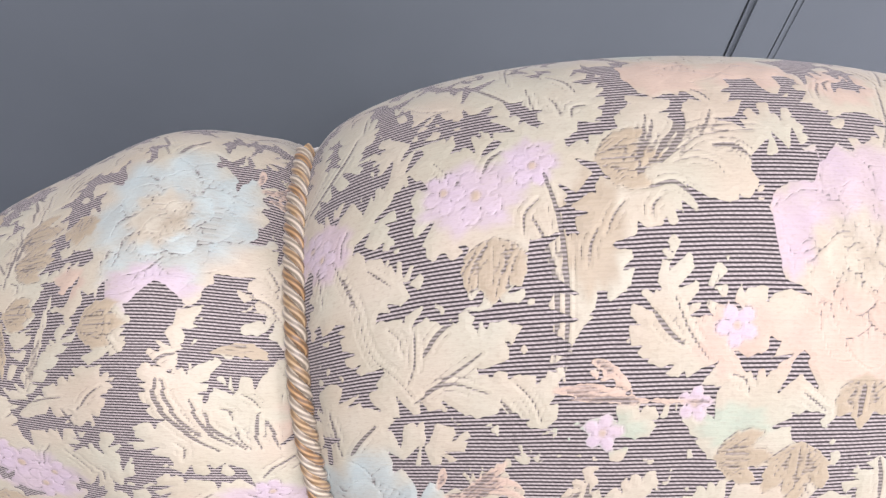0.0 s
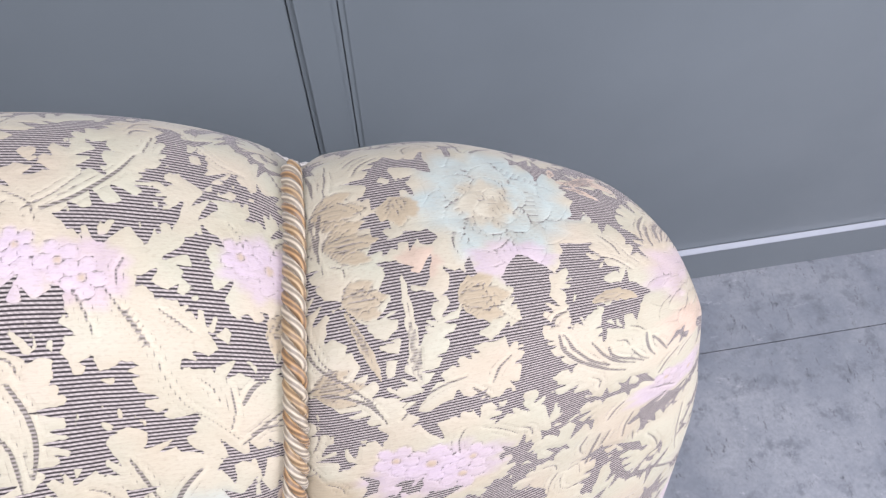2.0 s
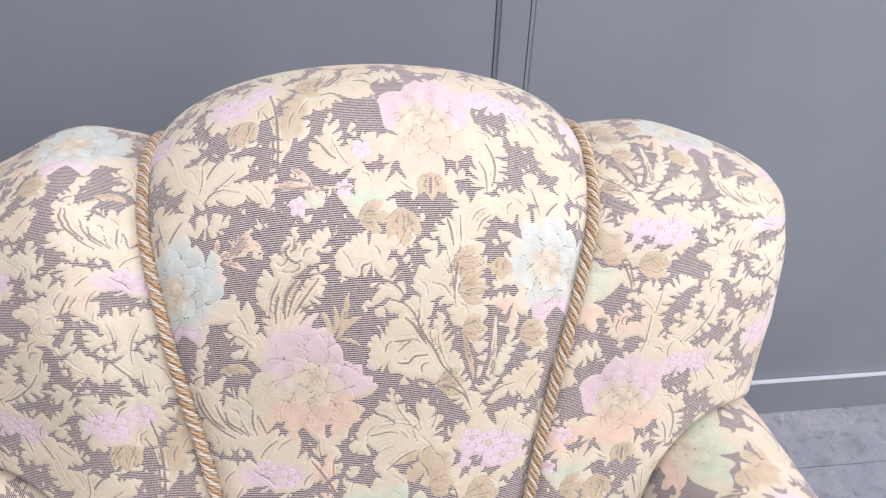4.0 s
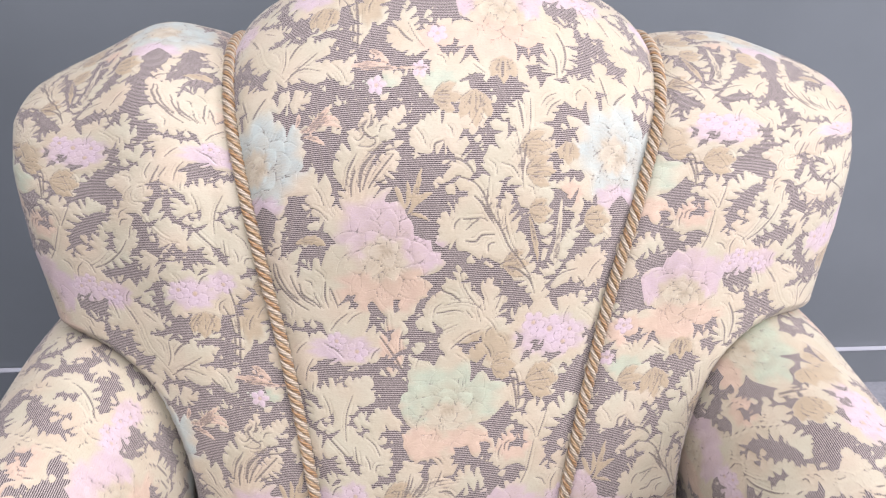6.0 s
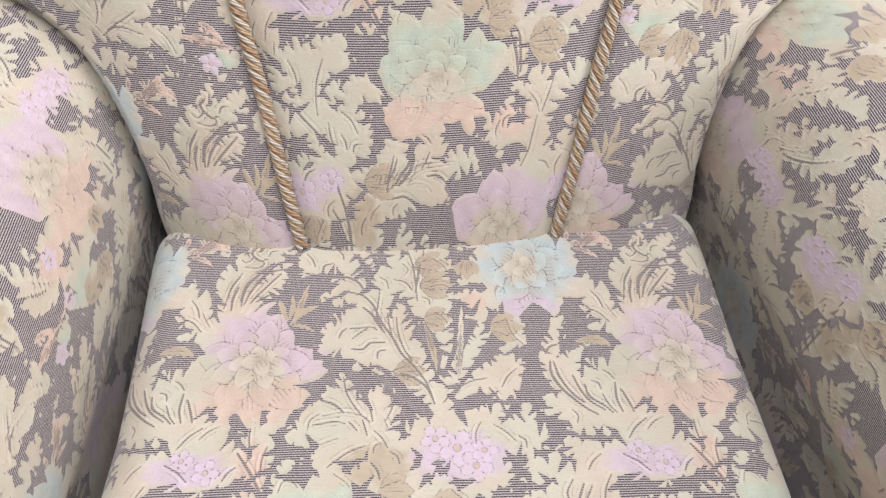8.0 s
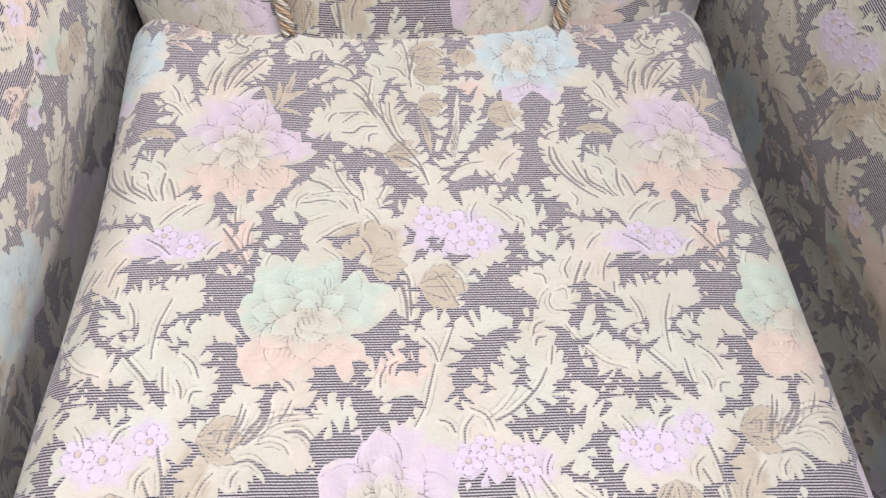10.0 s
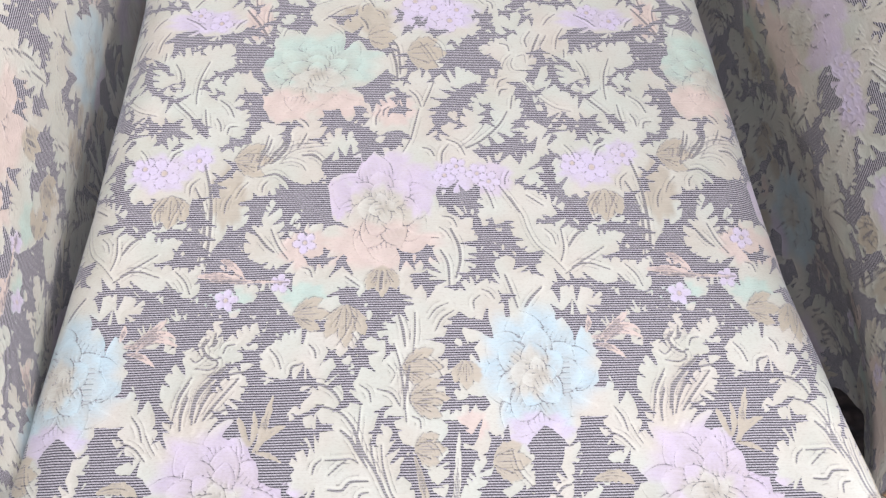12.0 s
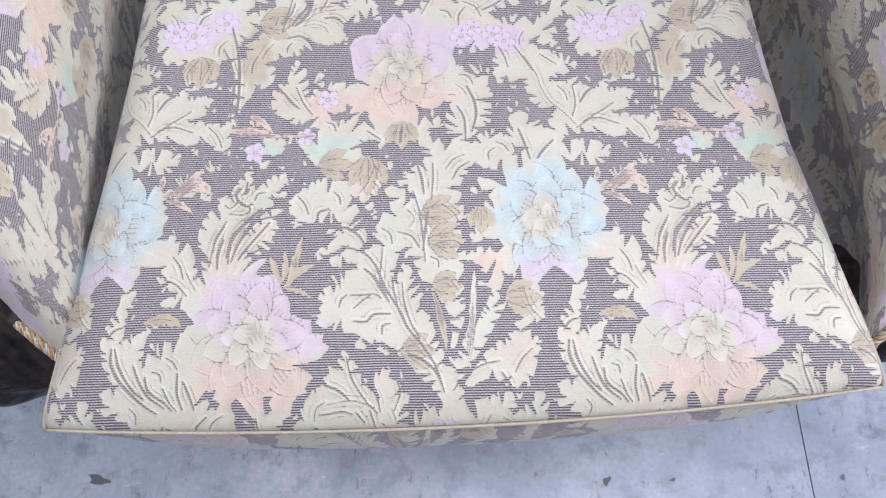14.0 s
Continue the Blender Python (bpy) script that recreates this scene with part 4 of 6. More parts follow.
slit(1.5, 0.85, 70.4, 120.7, 74.4, 112.2, 77.3, 102.3)
slit(1.5, 0.85, 82.5, 120.5, 89.3, 109.4, 95.6, 98.6)
slit(1.5, 0.85, 101.6, 112.7, 113.6, 103.7)
slit(1.2, 0.6, 89.5, 111.9, 97.3, 97.1, 100.8, 85, 106.5, 73.1, 116.5, 63.7, 125.1, 53.5)
slit(2.3, 1.0, 129.4, 72.1, 134.7, 80, 142.4, 85.7)
slit(1.5, 0.85, 124.4, 85.8, 125.5, 70.7, 122.7, 60.4)
slit(1.5, 0.85, 125.4, 51.2, 139.5, 59, 157, 54)
slit(1.5, 0.85, 154.1, 71.1, 146.5, 66, 130, 55.8)
slit(1.9, 1.0, 82.1, 50.9, 85.7, 40, 89.6, 26.5)
slit(2.3, 1.0, 107.1, 41.3, 100, 34.1, 95.4, 27.3, 91, 14.9)
slit(1.9, 1.0, 162.2, 50.8, 167.9, 43.1, 171.1, 35.4)
slit(2.3, 1.0, 161.9, 41.7, 165.7, 37.2, 168.6, 31.8)
slit(1.5, 0.85, 185, 456.4, 191.5, 458.5, 193, 452.9, 188.3, 448.5, 184.4, 451.1)
slit(1.2, 0.6, 190.2, 3, 193.3, 8.7, 194.7, 6.1)
slit(1.5, 0.85, 197, 452, 202.8, 447.6, 198.2, 443.3, 187.9, 444.2)
slit(1.9, 1.0, 211.1, 447.6, 199.7, 437.1, 190.6, 426.7, 187.3, 412.3)
slit(1.9, 1.0, 225.1, 441.1, 210.3, 439.1, 201.3, 430.8, 194, 418.4, 189.4, 404.1)
slit(1.5, 0.85, 185.1, 435, 178.7, 422.7, 175.3, 406.3)
slit(1.9, 1.0, 212.5, 418.3, 201.6, 412.2, 193.3, 402)
slit(1.9, 1.0, 199.8, 12.9, 198.8, 4.2, 201, 7.6, 196.8, 3.3)
slit(1.9, 1.0, 195.6, 8.6, 192, 2.2, 198.6, -5.4, 204.5, -3.9)
slit(1.5, 0.85, 186.6, 438.5, 179.3, 426.4, 177.5, 416.3)
slit(1.9, 1.0, 184.9, 425.4, 181.5, 414.2, 181.4, 402.1)
slit(1.9, 1.0, 210.8, 447.1, 197.6, 434, 190.2, 422, 188.4, 403.9)
slit(1.9, 1.0, 217.3, 436.7, 204.1, 421.5, 196.7, 411.7, 193.1, 402.6)
slit(1.5, 0.85, 306.6, 26.8, 309, 16)
slit(2.3, 1.0, 8.1, 22.1, 10.8, 12.3, 12.3, 0.5)
slit(1.5, 0.85, 4.7, 457.8, 8.6, 443.9, 10.4, 431.4, 11.5, 419.2, 12.5, 406.3)
slit(1.9, 1.0, 15, 442.6, 13.2, 431.4, 11, 414.3)
slit(1.5, 0.85, 19.1, 24.2, 18.9, 10, 17.5, -3.9)
slit(1.5, 0.85, 296.7, 416.3, 295.5, 403.5, 294.7, 393.6, 298.9, 382.9)
slit(1.5, 0.85, -3.7, 392.2, -2.7, 379.6, 1.9, 364.1, 7.9, 353.7)
slit(1.5, 0.85, 303.3, 396.2, 304.4, 385.6, 306.7, 377)
slit(1.9, 1.0, 268.3, 418.3, 282.9, 413.6, 290.8, 405.5, 294.7, 397.5, 298.6, 387.6, 306.3, 375.8, 313.9, 360.3, 323.4, 348.9, 332.7, 334, 337.5, 318.8)
slit(2.3, 1.0, 284.1, 402, 290.8, 395.6, 296.6, 385.7, 300.9, 379)
slit(1.5, 0.85, 274.5, 383.7, 283.1, 383.9, 290.8, 384.2, 295.5, 381.4)
slit(1.5, 0.85, 276.9, 374.7, 283.1, 380, 287.7, 383.1)
slit(1.9, 1.0, 276.6, 365.9, 285.1, 365.3, 290.8, 370.2, 301.6, 370.5)
slit(1.5, 0.85, 298.3, 341.1, 304.1, 344, 310.7, 347.6)
slit(1.9, 1.0, 251.1, 436.6, 251.7, 443, 258.7, 445.8)
slit(2.3, 1.0, 259.1, 431.5, 270.9, 431.3, 279.7, 425.8, 285.3, 416.8)
slit(1.9, 1.0, -0.3, 343.5, 9.2, 339.6, 17.9, 332.2, 22.4, 323.1)
slit(1.5, 0.85, 30, 319.4, 37.9, 328.3, 49.6, 335.4, 62.1, 338.2)
slit(1.9, 1.0, 63.5, 330.5, 68.1, 324.2, 70.7, 319.5)
slit(2.3, 1.0, 110.2, 351.4, 109.9, 342, 114, 332.7, 121.7, 323.5, 131.7, 314.4, 140, 309)
slit(1.9, 1.0, 112.6, 351.4, 116.1, 338.3, 123.7, 325.3, 131.7, 318)
slit(1.9, 1.0, 125.6, 340, 129.7, 328.9, 135.6, 319.7, 145.8, 312.4)
slit(1.9, 1.0, 133.7, 332.5, 135.6, 323.3, 145.6, 316, 151.1, 310.6)
slit(1.5, 0.85, 145.5, 325, 149.6, 315.9, 153.9, 310.6)
slit(1.9, 1.0, 156.3, 334.1, 155.5, 321.3, 158.3, 311.2)
slit(1.9, 1.0, 160.3, 328.5, 164.4, 317.6, 166.4, 311.1)
slit(1.9, 1.0, 107.3, 358.3, 111.2, 363.7, 117.2, 365.9)
slit(1.2, 0.6, 159.9, 402.3, 164.1, 394.2, 170, 386.1)
slit(1.5, 0.85, 144.2, 398.4, 153.2, 394.3, 160.7, 386.2)
slit(1.5, 0.85, 288.5, 323.9, 292.1, 315, 293.7, 306.9)
slit(1.5, 0.85, 305.8, 327.2, 307.5, 318.3, 303.4, 307.7)
slit(1.5, 0.85, 271.6, 342.3, 275.2, 327.8, 284.4, 313.4, 291.8, 306.2)
slit(1.9, 1.0, 256.1, 324.6, 265.6, 320.8, 273, 314.3)
slit(1.5, 0.85, 251.5, 305.3, 266.9, 307.4, 274.5, 305.9)
slit(1.2, 0.6, 257.6, 312.1, 274.9, 314.3, 290, 309.7)
slit(1.2, 0.6, 77.2, 419.7, 73.2, 410, 74.5, 402.7)
slit(1.2, 0.6, 117.8, 423.7, 128.4, 417.9, 137.1, 413.8)
slit(1.2, 0.6, 260.2, 361.2, 254.5, 357.5, 248.7, 357.6)
slit(1.2, 0.6, 284, 40, 290.3, 24, 286.4, 10.7, 280.5, 2)
slit(1.2, 0.6, 0.6, 444, 5.3, 437.6, 2.5, 431.5)
slit(1.2, 0.6, 290.4, 10.6, 294.5, 3.9, 296.6, -7)
slit(1.2, 0.6, 156.8, 113.6, 149.5, 103.9, 150.7, 91.8)
slit(1.2, 0.6, 167.7, 113.6, 162.3, 101.4, 159.3, 91.8)
slit(1.2, 0.6, 151.4, 111.2, 145, 101.5, 147.4, 94.2)
slit(1.2, 0.6, 24.7, 448.1, 32.6, 441.6, 36.4, 435.3)
slit(1.2, 0.6, 20.2, 419.1, 32.1, 421, 40, 416.9)
slit(1.2, 0.6, 25.6, 395, 31.5, 391, 35.2, 385.1)
slit(1.2, 0.6, 80.6, 386.7, 84.1, 374.9, 93.4, 363.8)
# finer leaf lines fan out wherever a broad leaf is still plain
draw = random.Random(31)
for _ in range(5200):
    x, y = draw.uniform(0, 314), draw.uniform(0, 455.5)
    lean = draw.choice((-1, 1)) * draw.uniform(0.25, 0.95)
    long, bow = draw.uniform(9, 22), draw.uniform(1.0, 3.2) * (1 if lean > 0 else -1)
    ex, ey = math.sin(lean), math.cos(lean)
    spots = [(x + f * long * ex - b * bow * ey, y + f * long * ey + b * bow * ex) for f, b in ((0, 0), (0.25, 0.75), (0.5, 1), (0.75, 0.75), (1, 0))]
    cells = [(int(q / 1000 / CELL) % NY, int(p / 1000 / CELL) % NX) for p, q in spots]
    if all(cloth_depth[c] > 2.4 and cloth_vein[c] < 0.12 and not in_flower(*p) for c, p in zip(cells, spots)):
        line = [v for p in (spots[0], spots[2], spots[4]) for v in p]
        slit(draw.uniform(1.2, 2.0), draw.uniform(0.6, 0.95), *line)
for cx, cy, rx, ry, n in FLOWERS:
    petals(cx, cy, rx, ry, n)


def soften(field):
    for axis in (0, 1):
        field = (np.roll(field, 1, axis) + 2 * field + np.roll(field, -1, axis)) / 4
    return field


# the loom leaves the motif edges toothed
cloth_depth = cloth_depth - 0.2 + 0.16 * drift(11, 2) + 0.14 * drift(12, 1, 2)
cloth_depth = np.clip(cloth_depth, -4, 4)
cloth_tint = soften(cloth_tint)


def dress(me, UV):
    """Give a mesh the cloth at its own coordinates, in metres along and up the weave."""
    uv = UV.reshape(-1, 2)
    gx, gy = uv[:, 0] / CELL - 0.5, uv[:, 1] / CELL - 0.5
    ix, iy = np.floor(gx).astype(int), np.floor(gy).astype(int)
    fx, fy = gx - ix, gy - iy
    out = np.zeros((len(uv), 4))
    vein = np.zeros(len(uv))
    for dx in (0, 1):
        for dy in (0, 1):
            w = (fx if dx else 1 - fx) * (fy if dy else 1 - fy)
            a, b = (iy + dy) % NY, (ix + dx) % NX
            out[:, :3] += w[:, None] * cloth_tint[a, b]
            out[:, 3] += w * (0.5 + cloth_depth[a, b] / 8)
            vein += w * cloth_vein[a, b]
    at = me.attributes.new("cloth", "FLOAT_COLOR", "POINT")
    at.data.foreach_set("color", out.reshape(-1).astype(np.float32))
    at = me.attributes.new("thread", "FLOAT_VECTOR", "POINT")
    at.data.foreach_set("vector", np.column_stack([uv, vein]).reshape(-1).astype(np.float32))


# ---- materials ----
def material(name, base, rough=0.6, metal=0.0):
    mat = bpy.data.materials.new(name)
    mat.use_nodes = True
    bsdf = mat.node_tree.nodes["Principled BSDF"]
    bsdf.inputs["Base Color"].default_value = (*base, 1)
    bsdf.inputs["Roughness"].default_value = rough
    bsdf.inputs["Metallic"].default_value = metal
    return mat


class Graph:
    """Short calls for wiring a material's nodes."""

    def __init__(self, mat):
        self.tree = mat.node_tree
        self.bsdf = self.tree.nodes["Principled BSDF"]

    def put(self, socket, value):
        if isinstance(value, bpy.types.NodeSocket):
            self.tree.links.new(value, socket)
        else:
            socket.default_value = value

    def math(self, op, a, b=0.0, clamp=False):
        n = self.tree.nodes.new("ShaderNodeMath")
        n.operation, n.use_clamp = op, clamp
        self.put(n.inputs[0], a)
        self.put(n.inputs[1], b)
        return n.outputs[0]

    def remap(self, value, a, b, c=0.0, d=1.0):
        n = self.tree.nodes.new("ShaderNodeMapRange")
        self.put(n.inputs["Value"], value)
        for key, v in (("From Min", a), ("From Max", b), ("To Min", c), ("To Max", d)):
            n.inputs[key].default_value = v
        return n.outputs[0]

    def mix(self, f, a, b, kind="MIX"):
        n = self.tree.nodes.new("ShaderNodeMix")
        n.data_type, n.blend_type = "RGBA", kind
        self.put(n.inputs[0], f)
        self.put(n.inputs[6], a if isinstance(a, bpy.types.NodeSocket) else (*a, 1))
        self.put(n.inputs[7], b if isinstance(b, bpy.types.NodeSocket) else (*b, 1))
        return n.outputs[2]

    def noise(self, vector, scale, detail=3.0, rough=0.55):
        n = self.tree.nodes.new("ShaderNodeTexNoise")
        self.put(n.inputs["Vector"], vector)
        n.inputs["Scale"].default_value, n.inputs["Detail"].default_value, n.inputs["Roughness"].default_value = scale, detail, rough
        return n.outputs[0]

    def scaled(self, vector, x, y, z):
        n = self.tree.nodes.new("ShaderNodeMapping")
        self.put(n.inputs["Vector"], vector)
        n.inputs["Scale"].default_value = (x, y, z)
        return n.outputs[0]

    def attribute(self, name):
        n = self.tree.nodes.new("ShaderNodeAttribute")
        n.attribute_name = name
        return n

    def place(self):
        return self.tree.nodes.new("ShaderNodeTexCoord").outputs["Object"]

    def bump(self, height, strength, distance):
        n = self.tree.nodes.new("ShaderNodeBump")
        self.put(n.inputs["Height"], height)
        n.inputs["Strength"].default_value, n.inputs["Distance"].default_value = strength, distance
        self.put(self.bsdf.inputs["Normal"], n.outputs[0])


def fabric_material():
    mat = material("brocade", (0.5, 0.45, 0.36), 0.62)
    g = Graph(mat)
    cloth, thread = g.attribute("cloth"), g.attribute("thread")
    sep = g.tree.nodes.new("ShaderNodeSeparateXYZ")
    g.put(sep.inputs[0], thread.outputs["Vector"])
    u, v, vein = sep.outputs
    flat = g.tree.nodes.new("ShaderNodeCombineXYZ")
    g.put(flat.inputs[0], u)
    g.put(flat.inputs[1], v)
    uv = flat.outputs[0]
    # weft rows step the motif edges, as the loom does
    jag = g.noise(g.scaled(uv, 420, 1050, 1), 1.0, 1.0)
    depth = g.math("ADD", cloth.outputs["Alpha"], g.math("MULTIPLY", g.math("SUBTRACT", jag, 0.5), 0.12))
    mask = g.remap(depth, 0.485, 0.515)
    weft = g.math("SINE", g.math("MULTIPLY", g.math("ADD", v, g.math("MULTIPLY", g.noise(uv, 35, 2), 0.0012)), 2 * math.pi / 0.00165))
    weft = g.remap(weft, -0.40, 0.35)
    twill = g.remap(g.math("SINE", g.math("MULTIPLY", g.math("ADD", u, g.math("MULTIPLY", v, 0.8)), 2 * math.pi / 0.0026)), -0.8, 0.8, 0.78, 1.0)
    weft = g.math("MULTIPLY", weft, twill)
    slub = g.noise(g.scaled(uv, 60, 900, 1), 1.0, 2.0)
    streak = g.noise(g.scaled(uv, 420, 900, 1), 1.0, 2.0)
    rib = g.remap(g.math("SINE", g.math("MULTIPLY", v, 2 * math.pi / 0.00095)), -1, 1)
    ground = g.mix(weft, (0.019, 0.015, 0.015), (0.365, 0.325, 0.303))
    ground = g.mix(g.remap(streak, 0.5, 0.75, 0, 0.5), ground, (0.05, 0.043, 0.040))
    wear = g.noise(uv, 55.0, 4)
    tint = g.mix(g.remap(slub, 0.3, 0.75, 0, 0.14), cloth.outputs["Color"], (0.52, 0.475, 0.37))
    tint = g.mix(g.remap(wear, 0.35, 0.7, 0.0, 0.25), tint, (0.36, 0.305, 0.21))
    jagged_vein = g.math("ADD", vein, g.math("MULTIPLY", g.math("SUBTRACT", jag, 0.5), 0.10))
    tint = g.mix(g.math("MULTIPLY", rib, 0.03), tint, (0.17, 0.145, 0.105))
    tint = g.mix(g.remap(streak, 0.52, 0.75, 0, 0.30), tint, (0.22, 0.185, 0.135))
    line = g.math("MULTIPLY", g.remap(jagged_vein, 0.46, 0.54), 0.85)
    tint = g.mix(line, tint, g.mix(0.4, ground, (0.060, 0.049, 0.042)))
    colour = g.mix(mask, ground, tint)
    g.put(g.bsdf.inputs["Base Color"], colour)
    g.put(g.bsdf.inputs["Roughness"], g.remap(mask, 0, 1, 0.75, 0.56))
    g.bsdf.inputs["Specular IOR Level"].default_value = 0.32
    g.bsdf.inputs["Sheen Weight"].default_value = 0.15
    pillow = g.remap(cloth.outputs["Alpha"], 0.5, 0.85)
    height = g.math("ADD", g.math("ADD", g.math("MULTIPLY", mask, 0.8), g.math("MULTIPLY", pillow, 0.42)), g.math("MULTIPLY", g.math("MULTIPLY", weft, g.math("SUBTRACT", 1.0, mask)), 0.15))
    height = g.math("SUBTRACT", height, g.math("ADD", g.math("MULTIPLY", line, 0.4), g.math("MULTIPLY", g.remap(vein, 0.2, 0.5), 0.28)))
    height = g.math("ADD", height, g.math("ADD", g.math("MULTIPLY", slub, 0.12), g.math("MULTIPLY", streak, 0.25)))
    g.bump(height, 0.58, 0.0013)
    return mat


def wall_material():
    mat = material("grey_paint", (0.2, 0.22, 0.25), 0.4)
    g = Graph(mat)
    p = g.place()
    g.put(g.bsdf.inputs["Base Color"], g.mix(g.remap(g.noise(p, 3.0, 4), 0.3, 0.7), (0.138, 0.164, 0.178), (0.162, 0.191, 0.207)))
    g.put(g.bsdf.inputs["Roughness"], g.remap(g.noise(p, 7.0, 2), 0.3, 0.7, 0.28, 0.36))
    g.bsdf.inputs["Specular IOR Level"].default_value = 0.7
    return mat


def floor_material():
    mat = material("vinyl", (0.4, 0.43, 0.48), 0.35)
    g = Graph(mat)
    p = g.place()
    base = g.mix(g.remap(g.noise(p, 6.0, 7, 0.68), 0.35, 0.65), (0.155, 0.176, 0.203), (0.268, 0.286, 0.305))
    base = g.mix(g.remap(g.noise(p, 28.0, 7, 0.72), 0.52, 0.64, 0, 0.7), base, (0.105, 0.117, 0.134))
    base = g.mix(g.remap(g.noise(g.scaled(p, 1.0, 0.35, 1.0), 70.0, 6, 0.8), 0.595, 0.65, 0, 0.85), base, (0.055, 0.058, 0.065))
    base = g.mix(g.remap(g.noise(g.scaled(p, 0.5, 1.0, 1.0), 48.0, 6, 0.8), 0.60, 0.68, 0, 0.5), base, (0.40, 0.413, 0.43))
    base = g.mix(g.remap(g.noise(p, 150.0, 5, 0.7), 0.42, 0.62, 0, 0.4), base, (0.145, 0.16, 0.182))
    g.put(g.bsdf.inputs["Base Color"], base)
    g.put(g.bsdf.inputs["Roughness"], g.remap(g.noise(p, 18.0, 5), 0.3, 0.75, 0.22, 0.5))
    g.bump(g.noise(p, 60.0, 5, 0.7), 0.25, 0.0015)
    return mat


def wood_material():
    mat = material("ebonised_wood", (0.014, 0.011, 0.010), 0.3)
    g = Graph(mat)
    p = g.place()
    g.put(g.bsdf.inputs["Base Color"], g.mix(g.remap(g.noise(g.scaled(p, 1, 1, 0.15), 120.0, 4), 0.35, 0.7), (0.008, 0.007, 0.007), (0.035, 0.026, 0.022)))
    g.put(g.bsdf.inputs["Roughness"], g.remap(g.noise(p, 60.0, 3), 0.3, 0.7, 0.35, 0.6))
    g.bsdf.inputs["Specular IOR Level"].default_value = 0.15
    g.bump(g.math("ADD", g.noise(p, 38.0, 2), g.math("MULTIPLY", g.noise(g.scaled(p, 1, 1, 0.2), 200.0, 3), 0.06)), 0.9, 0.012)
    return mat


def thread_material(name, base, dark):
    """Twisted shiny thread: fine lines along the strand."""
    mat = material(name, base, 0.45)
    g = Graph(mat)
    sep = g.tree.nodes.new("ShaderNodeSeparateXYZ")
    g.put(sep.inputs[0], g.attribute("thread").outputs["Vector"])
    line = g.remap(g.math("SINE", g.math("ADD", g.math("MULTIPLY", sep.outputs[0], 700.0), g.math("MULTIPLY", sep.outputs[1], 5000.0))), -0.6, 0.9)
    g.put(g.bsdf.inputs["Base Color"], g.mix(line, dark, base))
    g.bump(line, 0.5, 0.0005)
    g.bsdf.inputs["Sheen Weight"].default_value = 0.2
    return mat


def cloth_material(name, base, dark):
    """Plain rib-woven cloth cut on the cross."""
    mat = material(name, base, 0.7)
    g = Graph(mat)
    p = g.place()
    f = g.remap(g.noise(p, 900.0, 2), 0.35, 0.65)
    f = g.math("MULTIPLY", f, g.remap(g.noise(p, 45.0, 3), 0.3, 0.6, 0.4, 1.0))
    g.put(g.bsdf.inputs["Base Color"], g.mix(f, dark, base))
    g.bump(f, 0.4, 0.0006)
    return mat


def plaster_material():
    mat = material("white_paint", (0.78, 0.78, 0.77), 0.7)
    g = Graph(mat)
    p = g.place()
    g.put(g.bsdf.inputs["Base Color"], g.mix(g.noise(p, 2.0, 4), (0.13, 0.13, 0.13), (0.17, 0.17, 0.168)))
    return mat


FABRIC, WALL, FLOOR, WOOD, WHITE = fabric_material(), wall_material(), floor_material(), wood_material(), plaster_material()
GOLD = thread_material("gold_thread", (0.34, 0.20, 0.085), (0.12, 0.07, 0.035))
SILVER = thread_material("silver_thread", (0.44, 0.38, 0.28), (0.17, 0.14, 0.10))
STRAW = thread_material("straw_thread", (0.36, 0.25, 0.13), (0.16, 0.10, 0.05))
PIPE = cloth_material("piping_cloth", (0.37, 0.32, 0.225), (0.24, 0.20, 0.135))
THREAD = cloth_material("white_thread", (0.62, 0.60, 0.56), (0.45, 0.43, 0.39))
LIT_EDGE = material("lit_edge", (0.40, 0.43, 0.47), 0.35)
RECESS = material("recess_paint", (0.15, 0.165, 0.19), 0.5)
# floor joints and nicks; also colours in the shade under the cushion's piping
SEAM = material("dark_seam_and_shade", (0.05, 0.052, 0.055), 0.6)


# ---- mesh helpers ----
def link(me, name, mat, parent, label):
    me.materials.append(mat)
    ob = new(name, me)
    if parent:
        ob.parent = parent
    return tagged(ob, label)


def part(name, bm, mat, parent=None, label=""):
    me = bpy.data.meshes.new(name)
    bm.to_mesh(me)
    bm.free()
    return link(me, name, mat, parent, label)


def box_bm(x0, x1, y0, y1, z0, z1, bevel=0.0):
    bm = bmesh.new()
    bmesh.ops.create_cube(bm, size=1)
    for v in bm.verts:
        v.co = ((x0 + x1) / 2 + v.co.x * (x1 - x0), (y0 + y1) / 2 + v.co.y * (y1 - y0), (z0 + z1) / 2 + v.co.z * (z1 - z0))
    if bevel:
        bmesh.ops.bevel(bm, geom=bm.edges[:], offset=bevel, segments=2, affect="EDGES")
    return bm


